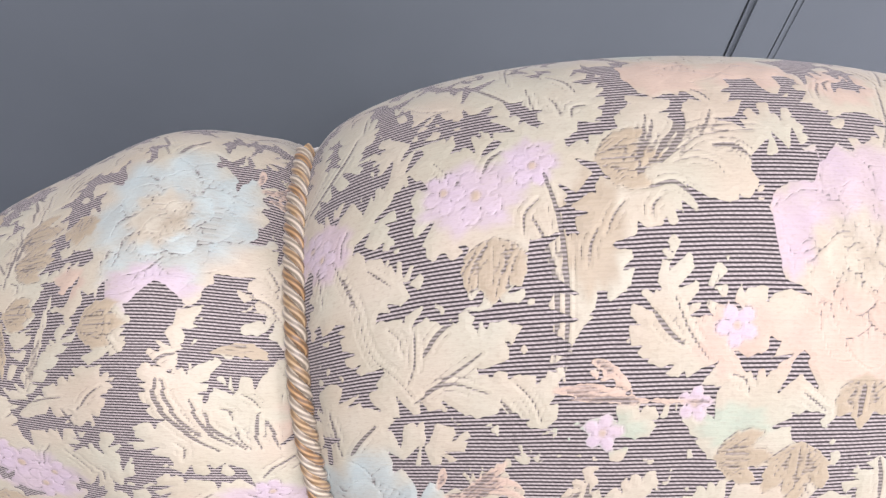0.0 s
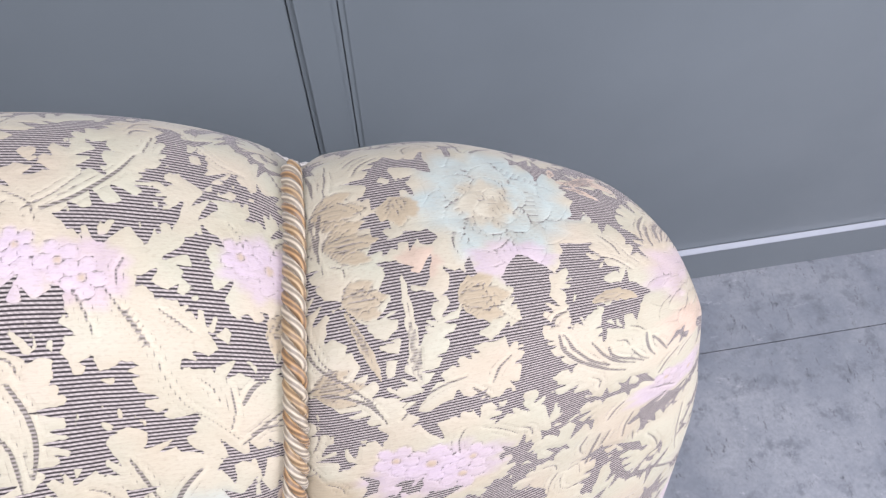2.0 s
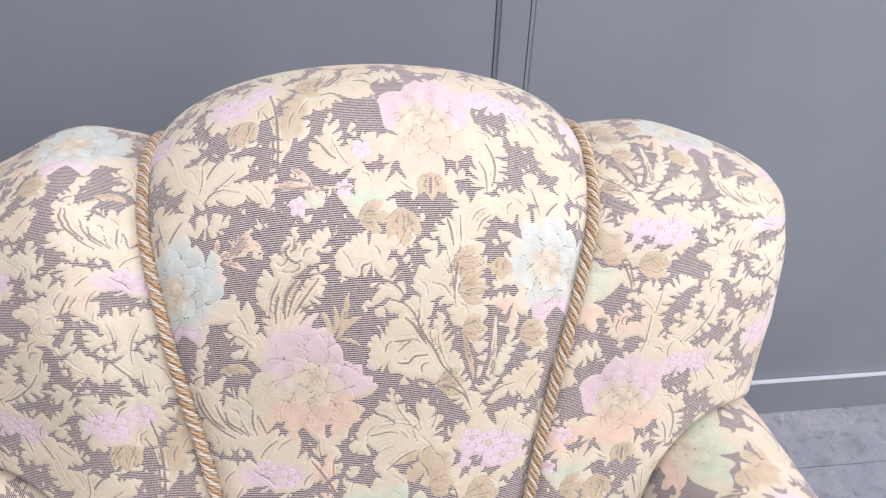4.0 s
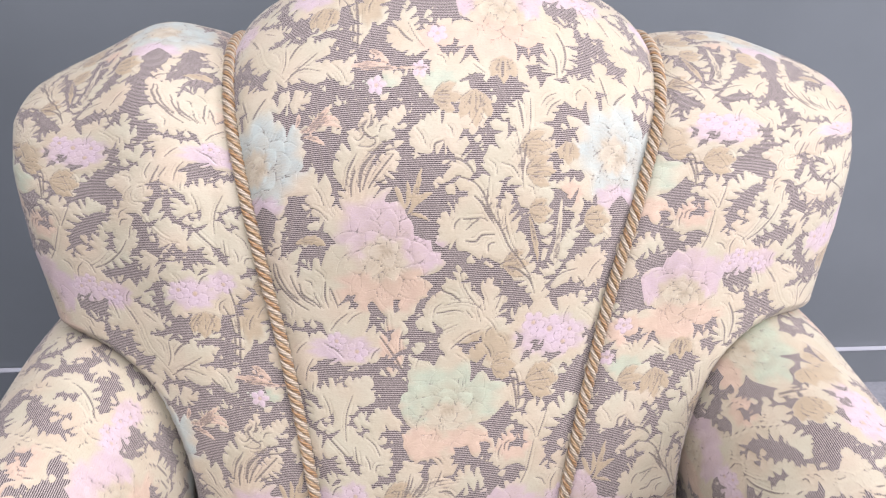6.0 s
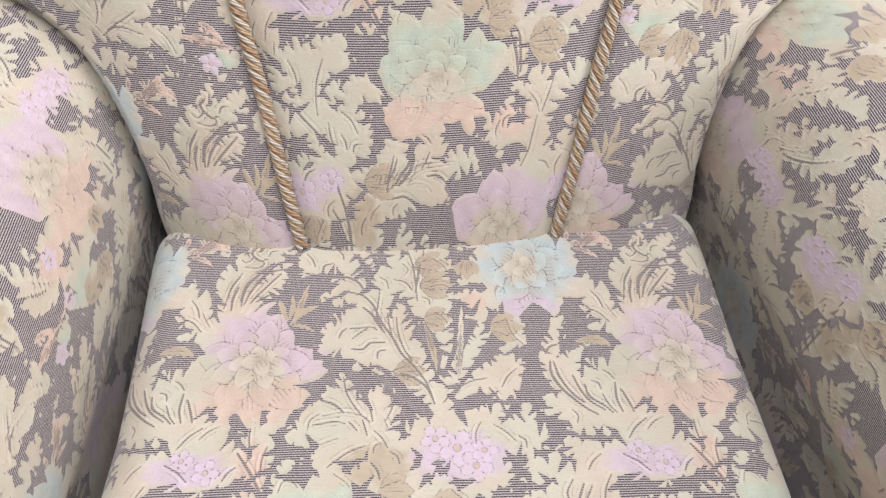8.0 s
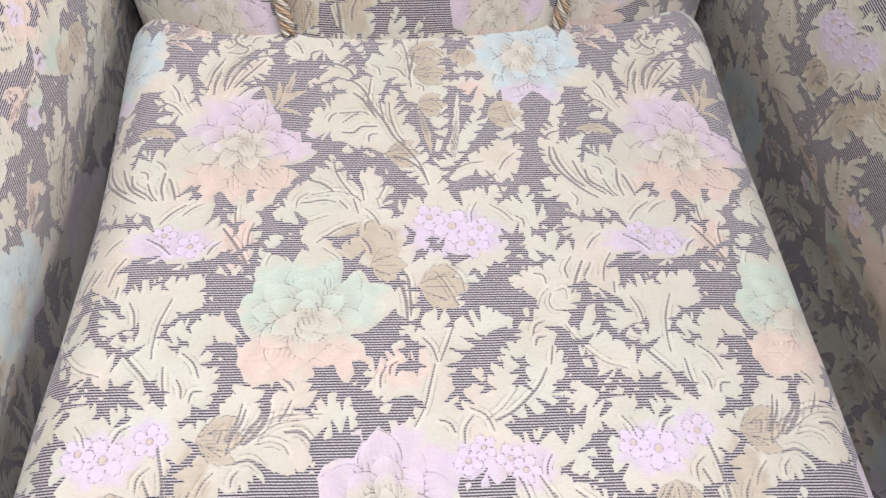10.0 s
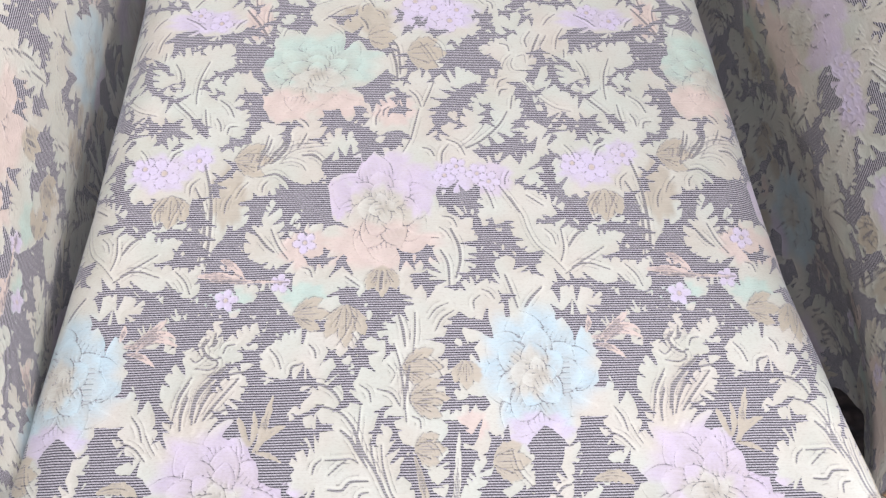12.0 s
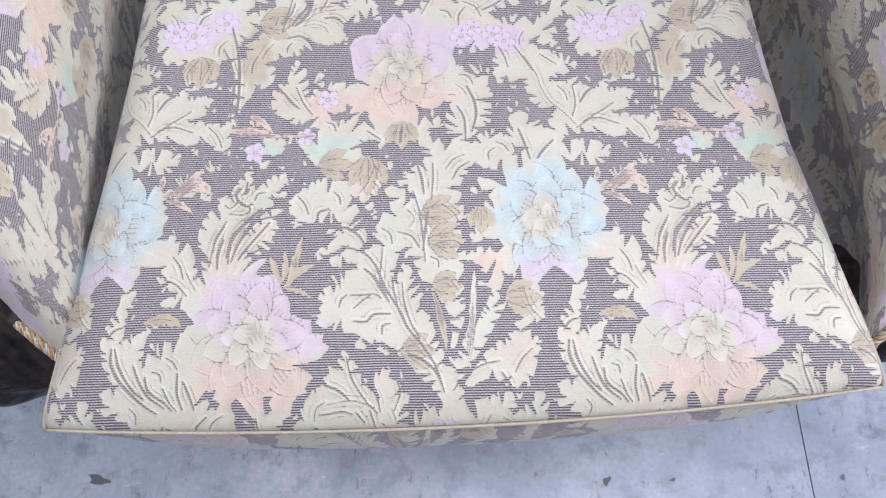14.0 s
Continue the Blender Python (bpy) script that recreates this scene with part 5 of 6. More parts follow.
def sheet(name, P, UV, mat, parent=None, label="", flip=False):
    """A smooth mesh from a grid of places (rows, columns, 3), with the cloth's own coordinates on it."""
    n, m = P.shape[:2]
    idx = np.arange(n * m).reshape(n, m)
    q = np.stack([idx[:-1, :-1], idx[:-1, 1:], idx[1:, 1:], idx[1:, :-1]], -1).reshape(-1, 4)
    if flip:
        q = q[:, ::-1]
    me = bpy.data.meshes.new(name)
    me.vertices.add(n * m)
    me.vertices.foreach_set("co", P.reshape(-1).astype(np.float32))
    me.loops.add(q.size)
    me.loops.foreach_set("vertex_index", q.reshape(-1).astype(np.int32))
    me.polygons.add(len(q))
    me.polygons.foreach_set("loop_start", np.arange(0, q.size, 4, dtype=np.int32))
    me.polygons.foreach_set("use_smooth", np.ones(len(q), dtype=bool))
    me.update(calc_edges=True)
    if UV is not None:
        if mat == FABRIC:
            dress(me, UV)
        else:
            at = me.attributes.new("thread", "FLOAT_VECTOR", "POINT")
            at.data.foreach_set("vector", np.concatenate([UV, UV[..., :1] * 0], -1).reshape(-1).astype(np.float32))
    return link(me, name, mat, parent, label)


def tube(line, radius, sides=10):
    """Rings round a line of places; radius may change along it."""
    d = np.gradient(line, axis=0)
    d /= np.maximum(np.linalg.norm(d, axis=1), 1e-9)[:, None]
    ref = np.array([0.03, 0.3, 0.95])
    a = np.cross(d, ref)
    a /= np.maximum(np.linalg.norm(a, axis=1), 1e-9)[:, None]
    b = np.cross(d, a)
    th = np.linspace(0, 2 * np.pi, sides + 1)
    r = np.broadcast_to(radius, len(line))[:, None, None]
    P = line[:, None] + r * (a[:, None] * np.cos(th)[None, :, None] + b[:, None] * np.sin(th)[None, :, None])
    s = np.r_[0, np.cumsum(np.linalg.norm(np.diff(line, axis=0), axis=1))]
    return P, np.stack(np.broadcast_arrays(s[:, None], (th * 0.001)[None]), -1)


def rope(name, line, radius, pitch, mats, parent, label, thick=0.47):
    """A twisted cord: strands wound round a line, each a mesh of its own under the cord."""
    dense, s = even(line, max(60, int(len(mats) * 26 * np.linalg.norm(np.diff(line, axis=0), axis=1).sum() / abs(pitch) / 3)))
    d = np.gradient(dense, axis=0)
    d /= np.linalg.norm(d, axis=1)[:, None]
    a = np.cross(d, np.array([0.0, -0.7, 0.7]))
    a /= np.linalg.norm(a, axis=1)[:, None]
    b = np.cross(d, a)
    P, UV = tube(dense, radius * 0.45, 6)
    cord = sheet(name, P, UV, mats[0], parent, label)
    for k, mat in enumerate(mats):
        th = 2 * np.pi * (s / pitch + k / len(mats))
        strand = dense + (1 - thick) * radius * (a * np.cos(th)[:, None] + b * np.sin(th)[:, None])
        P, UV = tube(strand, radius * thick, 8)
        sheet("strand", P, UV, mat, cord)
    return cord


# ---- setting ----
def structure(name, bm, mat, label, category):
    ob = part(name, bm, mat)
    return tagged(ob, label, category, kind="structure")


WALL_Y, GROUND = 0.703, -0.107
floor = structure("floor", box_bm(-5, 2.4, -6, 0.75, GROUND - 0.1, GROUND - 0.004), SEAM, "grey-blue scuffed vinyl floor with dark seams", "floor")
EDGES_X, EDGES_Y = (-5.0, -2.62, -1.1, 0.4875, 1.94, 2.4), (-6.0, -4.0, -2.5, -1.0, 0.550, 0.75)
for i in range(5):
    for j in range(5):
        part("floor_sheet", box_bm(EDGES_X[i] + 0.0008, EDGES_X[i + 1] - 0.0008, EDGES_Y[j] + 0.0008, EDGES_Y[j + 1] - 0.0008, GROUND - 0.006, GROUND), FLOOR, floor)
structure("wall_west", box_bm(-5.1, -5, -6, 0.80, GROUND - 0.1, 3), WHITE, "plain pale side wall", "wall")
structure("wall_east", box_bm(2.4, 2.5, -6, 0.80, GROUND - 0.1, 3), WHITE, "plain pale side wall", "wall")
structure("wall_south", box_bm(-5.1, 2.5, -6.1, -6, GROUND - 0.1, 3), WHITE, "plain pale rear wall", "wall")
structure("ceiling", box_bm(-5.1, 2.5, -6.1, 0.80, 3, 3.1), WHITE, "plain white ceiling", "ceiling")
structure("wall_north", box_bm(-5, 2.4, WALL_Y + 0.006, 0.80, GROUND - 0.1, 3), RECESS, "dark backing behind grey wall panels", "wall")
structure("wall_panel_1", box_bm(-5, 0.2188, WALL_Y, WALL_Y + 0.006, GROUND, 3, 0.0012), WALL, "grey painted flat wall panel", "wall panel")
structure("wall_panel_2", box_bm(0.2680, 2.4, WALL_Y - 0.001, WALL_Y + 0.006, GROUND, 3, 0.0060), WALL, "grey painted flat wall panel", "wall panel")
structure("wall_stile", box_bm(0.2205, 0.2665, WALL_Y - 0.003, WALL_Y + 0.006, GROUND, 3, 0.0060), WALL, "grey painted upright strip between wall panels", "wall trim")
base = structure("baseboard", box_bm(-5, 2.4, WALL_Y - 0.012, WALL_Y - 0.0012, GROUND, -0.0115, 0.001), WALL, "grey painted baseboard with a coloured-in highlight along its top", "baseboard")
# the highlight on the lit ledge is put in as a paler colour
part("top_edge", box_bm(-5, 2.4, WALL_Y - 0.013, WALL_Y - 0.0012, -0.0113, -0.0093, 0.001), LIT_EDGE, base, "top ledge with its highlight in the colour")


def gouge(x, y, long, wide, turn):
    """A dark irregular nick in the floor's surface."""
    bm = bmesh.new()
    ring = []
    for k in range(14):
        a = 2 * math.pi * k / 14
        r = 1 + 0.25 * math.sin(3 * a + x * 40) + 0.15 * math.sin(5 * a)
        px, py = long * r * math.cos(a), wide * r * math.sin(a)
        ring.append(bm.verts.new((x + px * math.cos(turn) - py * math.sin(turn), y + px * math.sin(turn) + py * math.cos(turn), GROUND + 0.0006)))
    bm.faces.new(ring)
    return bm


for x, y, long, wide, turn in ((-0.449, -0.604, 0.014, 0.006, -0.3), (0.219, -0.639, 0.007, 0.004, 0.8), (0.306, -0.642, 0.004, 0.002, 0.3), (-0.30, -0.65, 0.004, 0.003, 0.0), (0.45, -0.56, 0.005, 0.002, 0.5), (0.53, -0.65, 0.004, 0.003, 1.2)):
    part("scuff_mark", gouge(x, y, long, wide, turn), SEAM, floor, "dark nick worn in the vinyl")
# ---- armchair ----
from mathutils.kdtree import KDTree

chair = tagged(new("armchair"), "low floral brocade armchair with rolled arms and gold cord", "armchair")
CX = 0.028
PROFILE = [(-0.03, 0.36), (-0.008, 0.425), (0.015, 0.478), (0.043, 0.53), (0.078, 0.59), (0.107, 0.65), (0.131, 0.71), (0.158, 0.765), (0.192, 0.812),
           (0.234, 0.851), (0.287, 0.877), (0.334, 0.879), (0.374, 0.864), (0.406, 0.826), (0.42, 0.78), (0.425, 0.70), (0.42, 0.5), (0.41, 0.22)]
LINE, BACK_S = smooth(PROFILE, 1600)
crest_s = BACK_S[np.argmax(LINE[:, 1])]
steps_s = np.r_[np.linspace(0, 0.06, 12, endpoint=False), np.linspace(0.06, crest_s + 0.09, 640, endpoint=False), np.linspace(crest_s + 0.09, BACK_S[-1], 40)]
LINE = np.stack([np.interp(steps_s, BACK_S, LINE[:, k]) for k in range(2)], -1)
BACK_S = steps_s
CREST = BACK_S[np.argmax(LINE[:, 1])]


def s_at(z):
    """Length along the back's front where the middle stands at that height."""
    k = np.argmax(LINE[:, 1])
    return float(np.interp(z, LINE[:k, 1], BACK_S[:k]))


def cord_x(s, side):
    """Offset of a cord from the chair's middle; the two run a little unevenly."""
    spread = (0.109, 0.129, 0.153, 0.168, 0.180, 0.190) if side < 0 else (0.101, 0.128, 0.157, 0.179, 0.196, 0.206)
    return np.interp(s, [s_at(0.45), s_at(0.568), s_at(0.685), s_at(0.76), s_at(0.825), CREST], spread)


def back_surface(cols=720, side_cols=10):
    s = BACK_S
    width = np.interp(s, [0, s_at(0.47), s_at(0.54), s_at(0.60), s_at(0.68), s_at(0.76), s_at(0.83), CREST, CREST + 0.1, CREST + 0.7],
                      [0.24, 0.29, 0.345, 0.385, 0.408, 0.420, 0.424, 0.418, 0.40, 0.36])
    t = np.linspace(-1, 1, cols)
    xf = np.sign(t) * (1 - (1 - np.abs(t)) ** 1.2)
    edge = 1 - np.clip(1 - np.abs(xf) ** 3.1, 0, 1) ** (1 / 3.1)
    up = np.clip((s - s_at(0.60)) / (CREST - s_at(0.60)), 0, 1) ** 1.3
    deep = np.interp(s, [0, s_at(0.6), s_at(0.8), CREST, CREST + 0.7], [0.35, 0.42, 0.72, 0.86, 0.86])
    k = edge[None] * deep[:, None]
    ramp = np.linspace(1 / side_cols, 1, side_cols)
    side = deep[:, None] + (1 - deep[:, None]) * ramp[None]
    k = np.concatenate([side[:, ::-1], k, side], 1)
    xf = np.concatenate([-np.ones(side_cols), xf, np.ones(side_cols)])
    X = width[:, None] * (xf * np.where(xf < 0, 0.93, 0.96))[None]
    a, seam = np.abs(X), np.where(X < 0, cord_x(s, -1)[:, None], cord_x(s, 1)[:, None])
    inner = np.clip(a / seam, 0, 1)
    drop = np.where(a < seam, 0.043 * inner ** 2 + 0.023 * inner ** 6, 0.066 - np.where(X < 0, 0.017, 0.0042) * np.exp(-((a - seam - 0.07) / 0.05) ** 2) + 0.30 * np.clip(a - seam - 0.06, 0, 1) ** 2)
    drop = drop * up[:, None]
    notch = 0.006 * np.exp(-((a - seam) / 0.010) ** 2)
    d = np.gradient(LINE, BACK_S, axis=0)
    d /= np.linalg.norm(d, axis=1)[:, None]
    puff = 0.010 * np.exp(-((a - seam - 0.075) / 0.05) ** 2) * (1 - 0.5 * up[:, None])
    Y = LINE[:, 0:1] + d[:, 1:2] * (notch - puff)
    Z = LINE[:, 1:2] - d[:, 0:1] * (notch - puff) - drop
    cy, cz = 0.315, np.minimum(LINE[:, 1:2], 0.735)
    # the middle stands a little proud of the sides, and the whole back is turned slightly
    low = np.clip((s_at(0.86) - s) / 0.12, 0, 1)[:, None]
    Y = Y + low * (0.02 * X + 0.016 * np.clip(a / 0.17, 0, 1.15) ** 2)
    P = np.stack([CX + X, Y + (cy - Y) * k, Z + (cz - Z) * k], -1)
    return P


# arms: a rolled section swept from the back to the front
SECTION = [(0.016, 0.30), (0.014, 0.40), (0.008, 0.455), (0.003, 0.495), (0.010, 0.55), (0.035, 0.607), (0.080, 0.640), (0.130, 0.635), (0.168, 0.595), (0.182, 0.53), (0.178, 0.42), (0.172, 0.28)]


def arm_surface(side, rows=420):
    sec, s = smooth(SECTION, 1500)
    keep = np.r_[np.linspace(0, 0.10, 12, endpoint=False), np.linspace(0.10, 0.47, 230, endpoint=False), np.linspace(0.47, s[-1], 30)]
    sec, s = np.stack([np.interp(keep, s, sec[:, k]) for k in range(2)], -1), keep
    cols = len(s)
    y = np.linspace(0.32, -0.565, rows)
    inner = np.where(side < 0, 0.244 - 0.064 * y, 0.244 - 0.104 * y)
    top = np.interp(y, [-0.565, -0.545, -0.515, -0.45, -0.27, 0.0, 0.16, 0.24, 0.32], [0.36, 0.49, 0.64, 0.82, 0.96, 1.0, 0.98, 0.93, 0.86])
    for _ in range(100):
        top[1:-1] = (top[:-2] + 2 * top[1:-1] + top[2:]) / 4
    P = np.empty((rows, cols, 3))
    P[..., 0] = CX + side * (inner[:, None] + sec[None, :, 0])
    front = np.clip((-0.365 - y) / 0.20, 0, 1) ** 1.3
    P[..., 1] = y[:, None] + front[:, None] * np.clip(sec[None, :, 0], 0, 1) * 0.9
    P[..., 2] = 0.30 + 0.89 * (sec[None, :, 1] - 0.30) * top[:, None]
    along_y = np.r_[0, np.cumsum(np.hypot(np.diff(y), np.diff(P[:, 150, 2])))]
    UV = np.stack(np.broadcast_arrays((0.06 - side * -along_y[:, None]) if side > 0 else (0.325 - along_y[:, None]), s[None] + (0.263 if side < 0 else 0.332)), -1)
    return P, UV


BACK = back_surface()
ARMS = {side: arm_surface(side) for side in (-1, 1)}


def tuck(P, others, reach, depth, way):
    """Press a groove into a surface where it meets others, as cloth is tucked into a joint."""
    tree = KDTree(sum(len(o) for o in others))
    k = 0
    for o in others:
        for p in o:
            tree.insert(p, k)
            k += 1
    tree.balance()
    flat = P.reshape(-1, 3)
    near = np.array([tree.find(p)[2] for p in flat[::1]])
    flat += np.array(way)[None] * (depth * np.clip(1 - near / reach, 0, 1) ** 1.5)[:, None]
    return flat.reshape(P.shape)


for side in (-1, 1):
    cols = slice(0, 240) if side < 0 else slice(-240, None)
    low_rows = slice(0, int(np.argmin(np.abs(BACK_S - s_at(0.70)))))
    BACK[low_rows, cols] = tuck(BACK[low_rows, cols].copy(), [ARMS[side][0][:280:3, ::3].reshape(-1, 3)], 0.020, 0.032, (0.0, 0.85, -0.35))
steps = np.linalg.norm(np.diff(BACK, axis=1), axis=2)
run = np.concatenate([np.zeros((len(BACK), 1)), np.cumsum(steps, 1)], 1)
run -= run[:, [run.shape[1] // 2]]
S2 = np.repeat(BACK_S[:, None], BACK.shape[1], 1)
SEAM_L, SEAM_R = cord_x(BACK_S, -1)[:, None], cord_x(BACK_S, 1)[:, None]
px = BACK[..., 0] - CX
# three panels of the same cloth, each cut on its own
UB = np.where(px < -SEAM_L, run + 0.371, np.where(px > SEAM_R, run + 0.089, run + 0.258))
VB = np.where(px < -SEAM_L, S2 - s_at(0.70) + 0.1685, np.where(px > SEAM_R, S2 - s_at(0.655) + 0.105, 0.94 * (S2 - s_at(0.742) + 0.408) + 0.0106))
sheet("backrest", BACK, np.stack([UB, VB], -1), FABRIC, chair, "rolled floral brocade backrest in three panels")


def on_back(x, s):
    """The place on the back at that offset from its middle and that length up it."""
    i = int(np.argmin(np.abs(BACK_S - s)))
    j = np.argsort(np.abs(BACK[i, :, 0] - CX - x))[0]
    return BACK[i, j]


for side in (-1, 1):
    ss = np.linspace(s_at(0.45), CREST + 0.06, 90)
    line = np.array([on_back(side * cord_x(s, side), s) for s in ss])
    for _ in range(6):
        line[1:-1] = (line[:-2] + 2 * line[1:-1] + line[2:]) / 4
    d = np.gradient(line, axis=0)
    out = np.stack([0 * d[:, 0], -d[:, 2], d[:, 1]], -1)
    out /= np.linalg.norm(out, axis=1)[:, None]
    rope("cord", line + out * 0.0046, 0.0057, -0.026, (GOLD, SILVER, STRAW, SILVER), chair, "twisted gold and silver cord", 0.385)


def loop_mesh():
    """One flat white loop of the braid that closes the back's rear seam."""
    bm = bmesh.new()
    bmesh.ops.create_uvsphere(bm, u_segments=10, v_segments=6, radius=1)
    for v in bm.verts:
        v.co = (0.0031 * v.co.x, 0.0016 * v.co.y, 0.0019 * v.co.z)
    for f in bm.faces:
        f.smooth = True
    me = bpy.data.meshes.new("loop")
    bm.to_mesh(me)
    bm.free()
    me.materials.append(THREAD)
    return me


LOOP = loop_mesh()
row = int(np.argmin(np.abs(BACK_S - CREST - 0.124)))
seam_line = even(BACK[row, 60:-60:4], 160)[0]
for _ in range(8):
    seam_line[1:-1] = (seam_line[:-2] + 2 * seam_line[1:-1] + seam_line[2:]) / 4
seam_line, _ = even(seam_line + np.array([0, 0.0008, 0.0006]), 118)
P, UV = tube(seam_line, 0.0011, 6)
rear_braid = sheet("gimp_braid", P, UV, THREAD, chair, "white looped braid along the rear seam")
for p, q in zip(seam_line[:-1], seam_line[1:]):
    loop = new("loop", LOOP)
    loop.parent = rear_braid
    loop.location, loop.rotation_euler = (p + q) / 2, (0.7, math.atan2(p[2] - q[2], abs(q[0] - p[0])), 0)


def carved_post(side):
    """A dark front post: a scrolled knuckle over a tapering leg, carved with leaves."""
    bm = bmesh.new()
    bmesh.ops.create_uvsphere(bm, u_segments=64, v_segments=80, radius=1)
    for v in bm.verts:
        a, h = math.atan2(v.co.y, v.co.x), v.co.z
        r = math.hypot(v.co.x, v.co.y)
        girth = 0.040 + 0.034 * math.exp(-((h - 0.62) / 0.30) ** 2) + 0.014 * math.exp(-((h + 0.2) / 0.2) ** 2) + 0.012 * math.exp(-((h + 0.95) / 0.12) ** 2)
        carve = 0.010 * abs(math.sin(a * 4 + 5 * h)) * math.exp(-((h - 0.5) / 0.4) ** 2) + 0.006 * math.sin(a * 7 - 9 * h)
        r = r ** 0.35 * (girth + carve)
        v.co = (r * math.cos(a) * 1.05, r * math.sin(a) * 0.8, 0.1675 + 0.2625 * h + 0.004 * math.sin(6 * a))
    for f in bm.faces:
        f.smooth = True
    bmesh.ops.translate(bm, verts=bm.verts[:], vec=(CX + side * 0.368, -0.505, 0))
    return bm


def leg(x, y, h):
    bm = bmesh.new()
    bmesh.ops.create_cone(bm, cap_ends=True, segments=20, radius1=0.016, radius2=0.026, depth=h)
    bmesh.ops.bevel(bm, geom=[e for e in bm.edges if abs(e.verts[0].co.z - e.verts[1].co.z) < 1e-6], offset=0.003, segments=2, affect="EDGES")
    bmesh.ops.translate(bm, verts=bm.verts[:], vec=(x, y, GROUND + h / 2))
    return bm


def bead_mesh():
    """One small corded loop of the braid's lower edge."""
    bm = bmesh.new()
    for i in range(10):
        a = 2 * math.pi * i / 10
        for j in range(5):
            b = 2 * math.pi * j / 5
            r = 0.0020 + 0.0012 * math.cos(b)
            bm.verts.new((r * math.cos(a), 0.0012 * math.sin(b), r * math.sin(a)))
    bm.verts.ensure_lookup_table()
    for i in range(10):
        for j in range(5):
            q = [i * 5 + j, (i + 1) % 10 * 5 + j, (i + 1) % 10 * 5 + (j + 1) % 5, i * 5 + (j + 1) % 5]
            bm.faces.new([bm.verts[k] for k in q]).smooth = True
    me = bpy.data.meshes.new("bead")
    bm.to_mesh(me)
    bm.free()
    me.materials.append(STRAW)
    return me


BEAD = bead_mesh()
for side in (-1, 1):
    P, UV = ARMS[side]
    sheet("arm", P, UV, FABRIC, chair, "rolled floral brocade arm", flip=side < 0)
    rim = P[-1][::2] + np.array([0, -0.004, 0])
    braid = rope("gimp_braid", rim[:130], 0.0036, 0.009, (STRAW, GOLD, SILVER), chair, "looped gold braid trim", 0.55)
    for k, p in enumerate(even(rim[:130] + np.array([0, -0.0025, -0.0045]), int(np.linalg.norm(np.diff(rim[:130], axis=0), axis=1).sum() / 0.0066))[0]):
        bead = new("bead", BEAD)
        bead.parent = braid
        bead.location, bead.rotation_euler = p, (0.4 * math.sin(k * 2.1), 0.5, 0.7 * k)
    front = np.stack([P[-1] * np.array([1, 1, 0]) + np.array([0, 0.002, 0]) + np.array([0, 0, 1]) * (0.28 + (P[-1][:, 2:3] - 0.28) * f) for f in np.linspace(1, 0, 12)])
    sheet("arm_front", front, None, WOOD, chair, "dark wooden arm facing")
    part("arm_post", carved_post(side), WOOD, chair, "dark carved wooden front post")
    part("leg", leg(CX + side * 0.30, 0.37, 0.355), WOOD, chair, "dark turned rear leg")


def rail_sheet():
    x = np.linspace(-0.31, 0.31, 240)
    z = np.linspace(0.325, 0.225, 50)
    P = np.empty((50, 240, 3))
    P[..., 0], P[..., 2] = CX + x[None], z[:, None]
    P[..., 1] = -0.535 - 0.006 * np.sin(np.pi * (z[:, None] - 0.225) / 0.1) + 0 * x[None]
    return P, np.stack(np.broadcast_arrays(x[None] + 0.05, z[:, None]), -1)


P, UV = rail_sheet()
sheet("seat_rail", P, UV, FABRIC, chair, "floral brocade front rail")
part("seat_deck", box_bm(CX - 0.30, CX + 0.30, -0.53, 0.42, 0.22, 0.322, 0.01), WOOD, chair, "dark seat frame under the cushion")

# ---- cushion ----
cushion = tagged(new("seat_cushion"), "thick floral brocade seat cushion with piped edges", "cushion")


def cushion_edges(v):
    """Left and right edge of the cushion at a share of its length, and its distance from the back."""
    y = 0.055 - 0.655 * v
    left = np.interp(v, [0, 0.3, 0.45, 0.6, 0.72, 0.86, 1.0], [-0.214, -0.215, -0.222, -0.232, -0.244, -0.258, -0.273])
    right = np.interp(v, [0, 0.3, 0.45, 0.6, 0.72, 0.86, 1.0], [0.264, 0.270, 0.272, 0.278, 0.285, 0.301, 0.318])
    return left, right, y


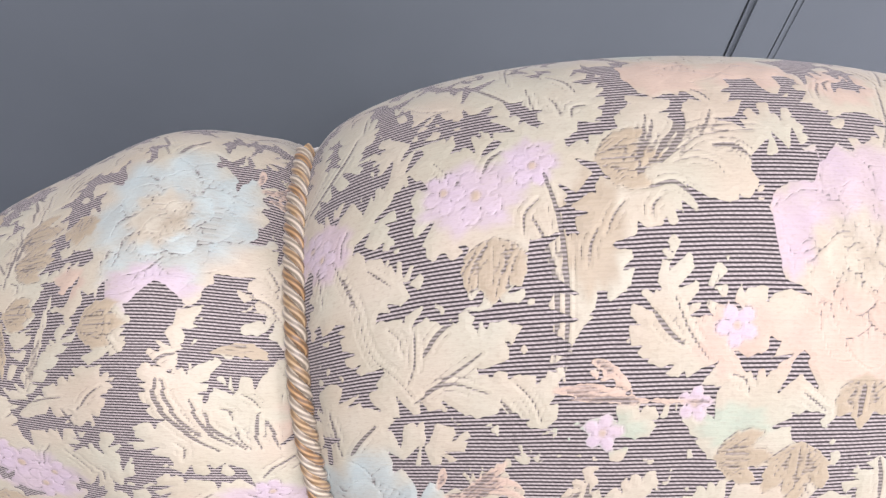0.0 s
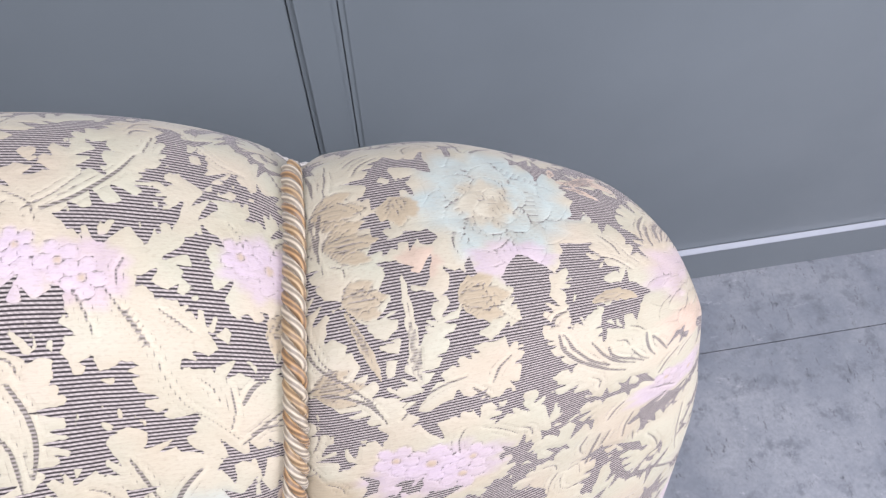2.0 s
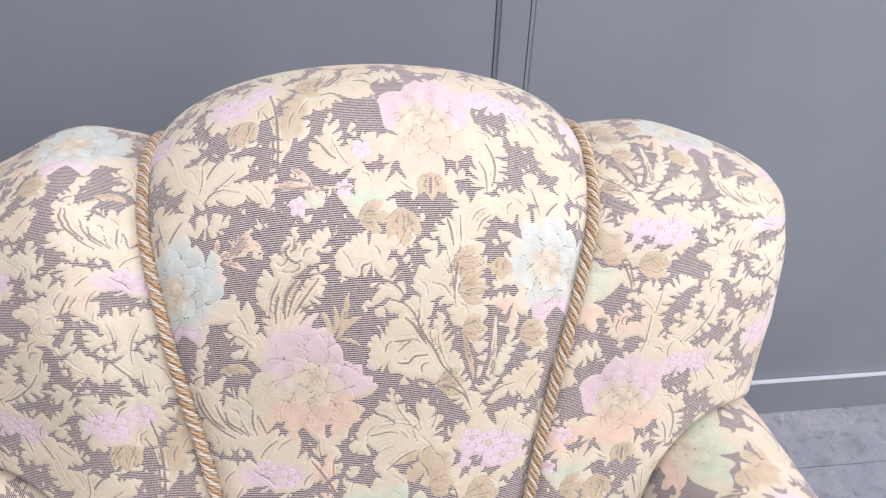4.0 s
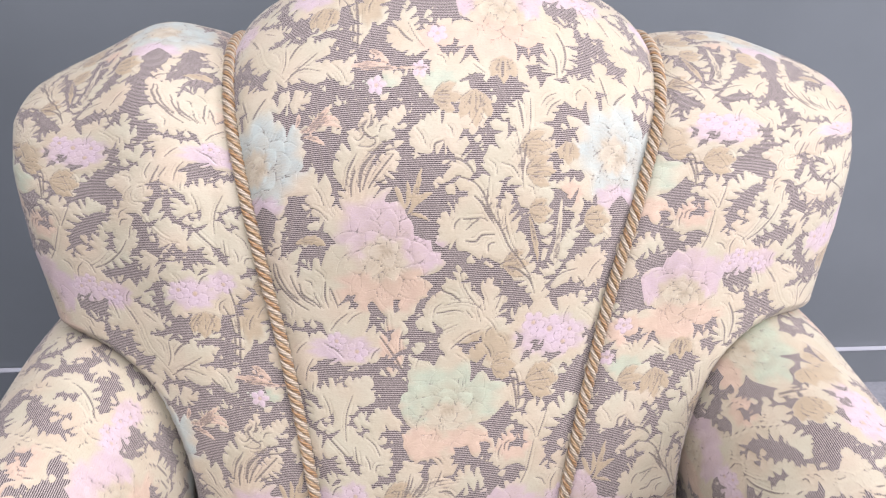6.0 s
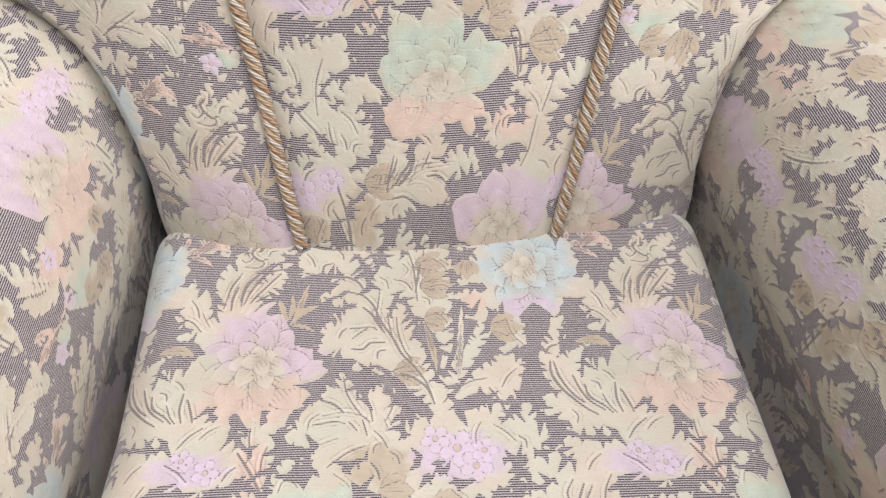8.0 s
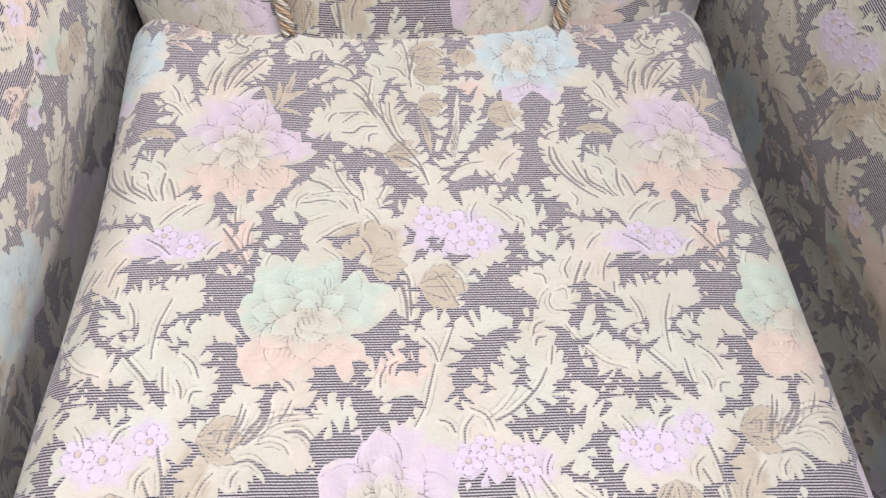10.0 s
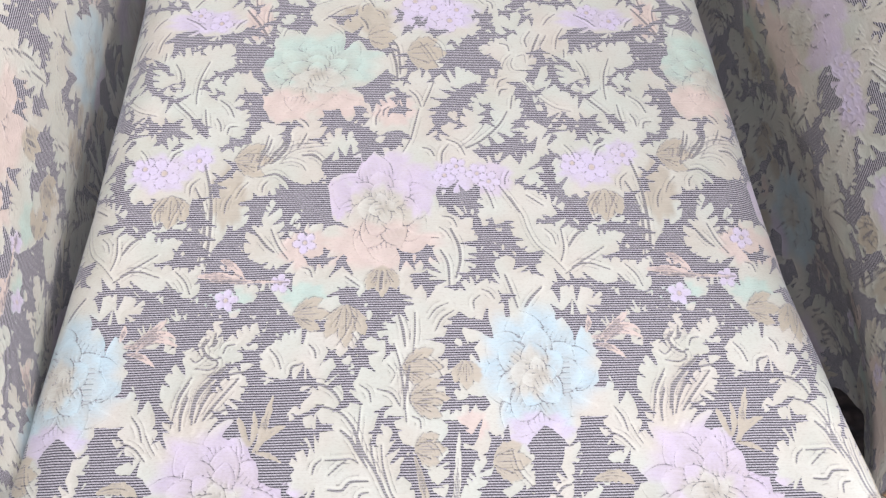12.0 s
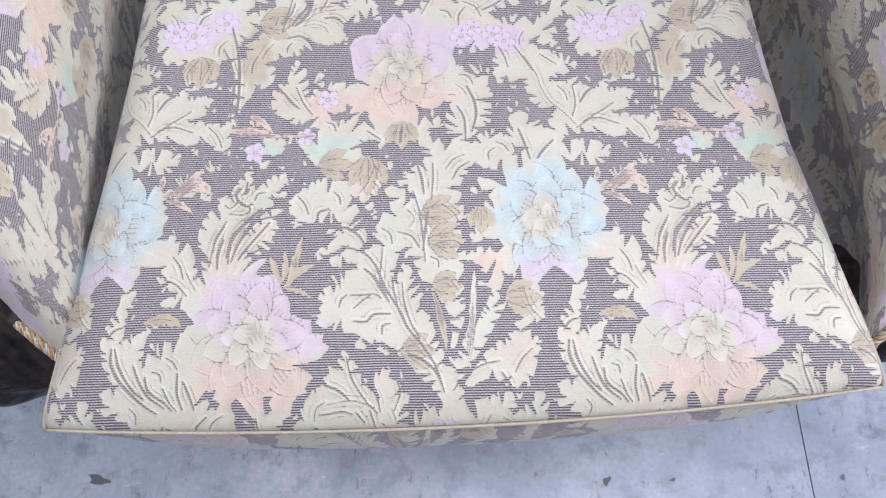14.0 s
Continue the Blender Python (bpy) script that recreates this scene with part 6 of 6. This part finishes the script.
def cushion_top(rows=1000, cols=800):
    v = np.linspace(0, 1, rows)[:, None]
    u = np.linspace(0, 1, cols)[None]
    left, right, y = cushion_edges(v)
    P = np.empty((rows, cols, 3))
    P[..., 0] = left + (right - left) * u
    P[..., 1] = y - 0.012 * np.sin(np.pi * u) * np.clip(1 - 5 * v, 0, 1) - 0.013 * np.sin(np.pi * u) ** 0.8 * v ** 6
    wide = right - left
    def round_off(dist, reach, sink):
        e = np.clip(dist / reach, 0, 1)
        return sink * (1 - np.sqrt(np.clip(1 - (1 - e) ** 2, 0, 1)))
    base = np.interp(v, [0, 0.08, 0.2, 0.5, 0.8, 0.92, 1.0], [0.446, 0.448, 0.445, 0.446, 0.440, 0.431, 0.418])
    flank = 0.042 - 0.032 * v ** 5
    z = base - round_off(u * wide, 0.04, flank) - round_off((1 - u) * wide, 0.04, flank) - round_off((1 - v) * 0.66 + 0 * u, 0.045, 0.016) - round_off(v * 0.66 + 0 * u, 0.03, 0.026)
    z = z + 0.006 * np.sin(np.pi * u) - 0.0025 * np.sin(7 * u + 3 * v) * np.sin(9 * v)
    z = z - 0.006 * np.exp(-((u - 0.5) / 0.2) ** 2) * np.clip(1 - 6 * v, 0, 1)
    P[..., 2] = z
    # corners stand up a little where the piping pulls
    P[..., 2] += 0.006 * np.exp(-((u * wide) ** 2 + ((1 - v) * 0.66) ** 2) / 0.0006) + 0.006 * np.exp(-(((1 - u) * wide) ** 2 + ((1 - v) * 0.66) ** 2) / 0.0006)
    # the cloth lies a little turned on the cushion
    turn = math.radians(1.65)
    return P, np.stack([P[..., 0] * math.cos(turn) - P[..., 1] * math.sin(turn), P[..., 0] * math.sin(turn) + P[..., 1] * math.cos(turn)], -1)


P, UV = cushion_top()
sheet("top_panel", P, UV, FABRIC, cushion, "floral brocade top", flip=False)
rim = np.concatenate([P[:, 0], P[-1, 1:], P[::-1, -1][1:], P[0, ::-1][1:]])
fine, s = even(rim, 1600)
drops = np.linspace(0, 0.100, 56)
middle = np.array([0.01, -0.27, 0.0])
outward = (fine - middle) * np.array([1, 1, 0])
outward /= np.linalg.norm(outward, axis=1)[:, None]
corner = np.exp(-(np.minimum(np.hypot(fine[:, 0] + 0.273, fine[:, 1] + 0.600), np.hypot(fine[:, 0] - 0.318, fine[:, 1] + 0.600)) / 0.07) ** 2)[:, None]
flank = np.clip((fine[:, 1:2] + 0.60) / 0.05, 0, 1)
down = np.stack([fine + np.array([0, 0, -d]) + outward * ((0.015 - 0.013 * flank) * math.sin(math.pi * min(1, d / 0.1)) - (0.11 + 0.40 * flank) * d - 0.30 * d * corner) for d in drops])
front_left = int(np.argmin(np.hypot(fine[:, 0] - P[-1, 0, 0], fine[:, 1] - P[-1, 0, 1])))
UVd = np.stack(np.broadcast_arrays(s[None] - s[front_left] + UV[-1, 0, 0] + 0.031, (0.394 - drops)[:, None]), -1)
sheet("boxing_band", down, UVd, FABRIC, cushion, "floral brocade side band", flip=True)
Pp, UVp = tube(fine + outward * 0.0016 + np.array([0, 0, 0.0004]), 0.0012, 10)
sheet("piping", Pp, UVp, PIPE, cushion, "cream piped edge")
# dark tube along the seam stands in for the shade in its groove
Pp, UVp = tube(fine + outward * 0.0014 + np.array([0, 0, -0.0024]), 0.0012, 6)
sheet("seam", Pp, UVp, SEAM, cushion, "seam under the piping, groove shade in its dark colour")
low = down[-1]
Pb = np.stack([low * (1 - f) + np.array([0.01, -0.27, 0.322]) * f for f in np.linspace(0, 1, 6)])
sheet("underside", Pb, None, PIPE, cushion)
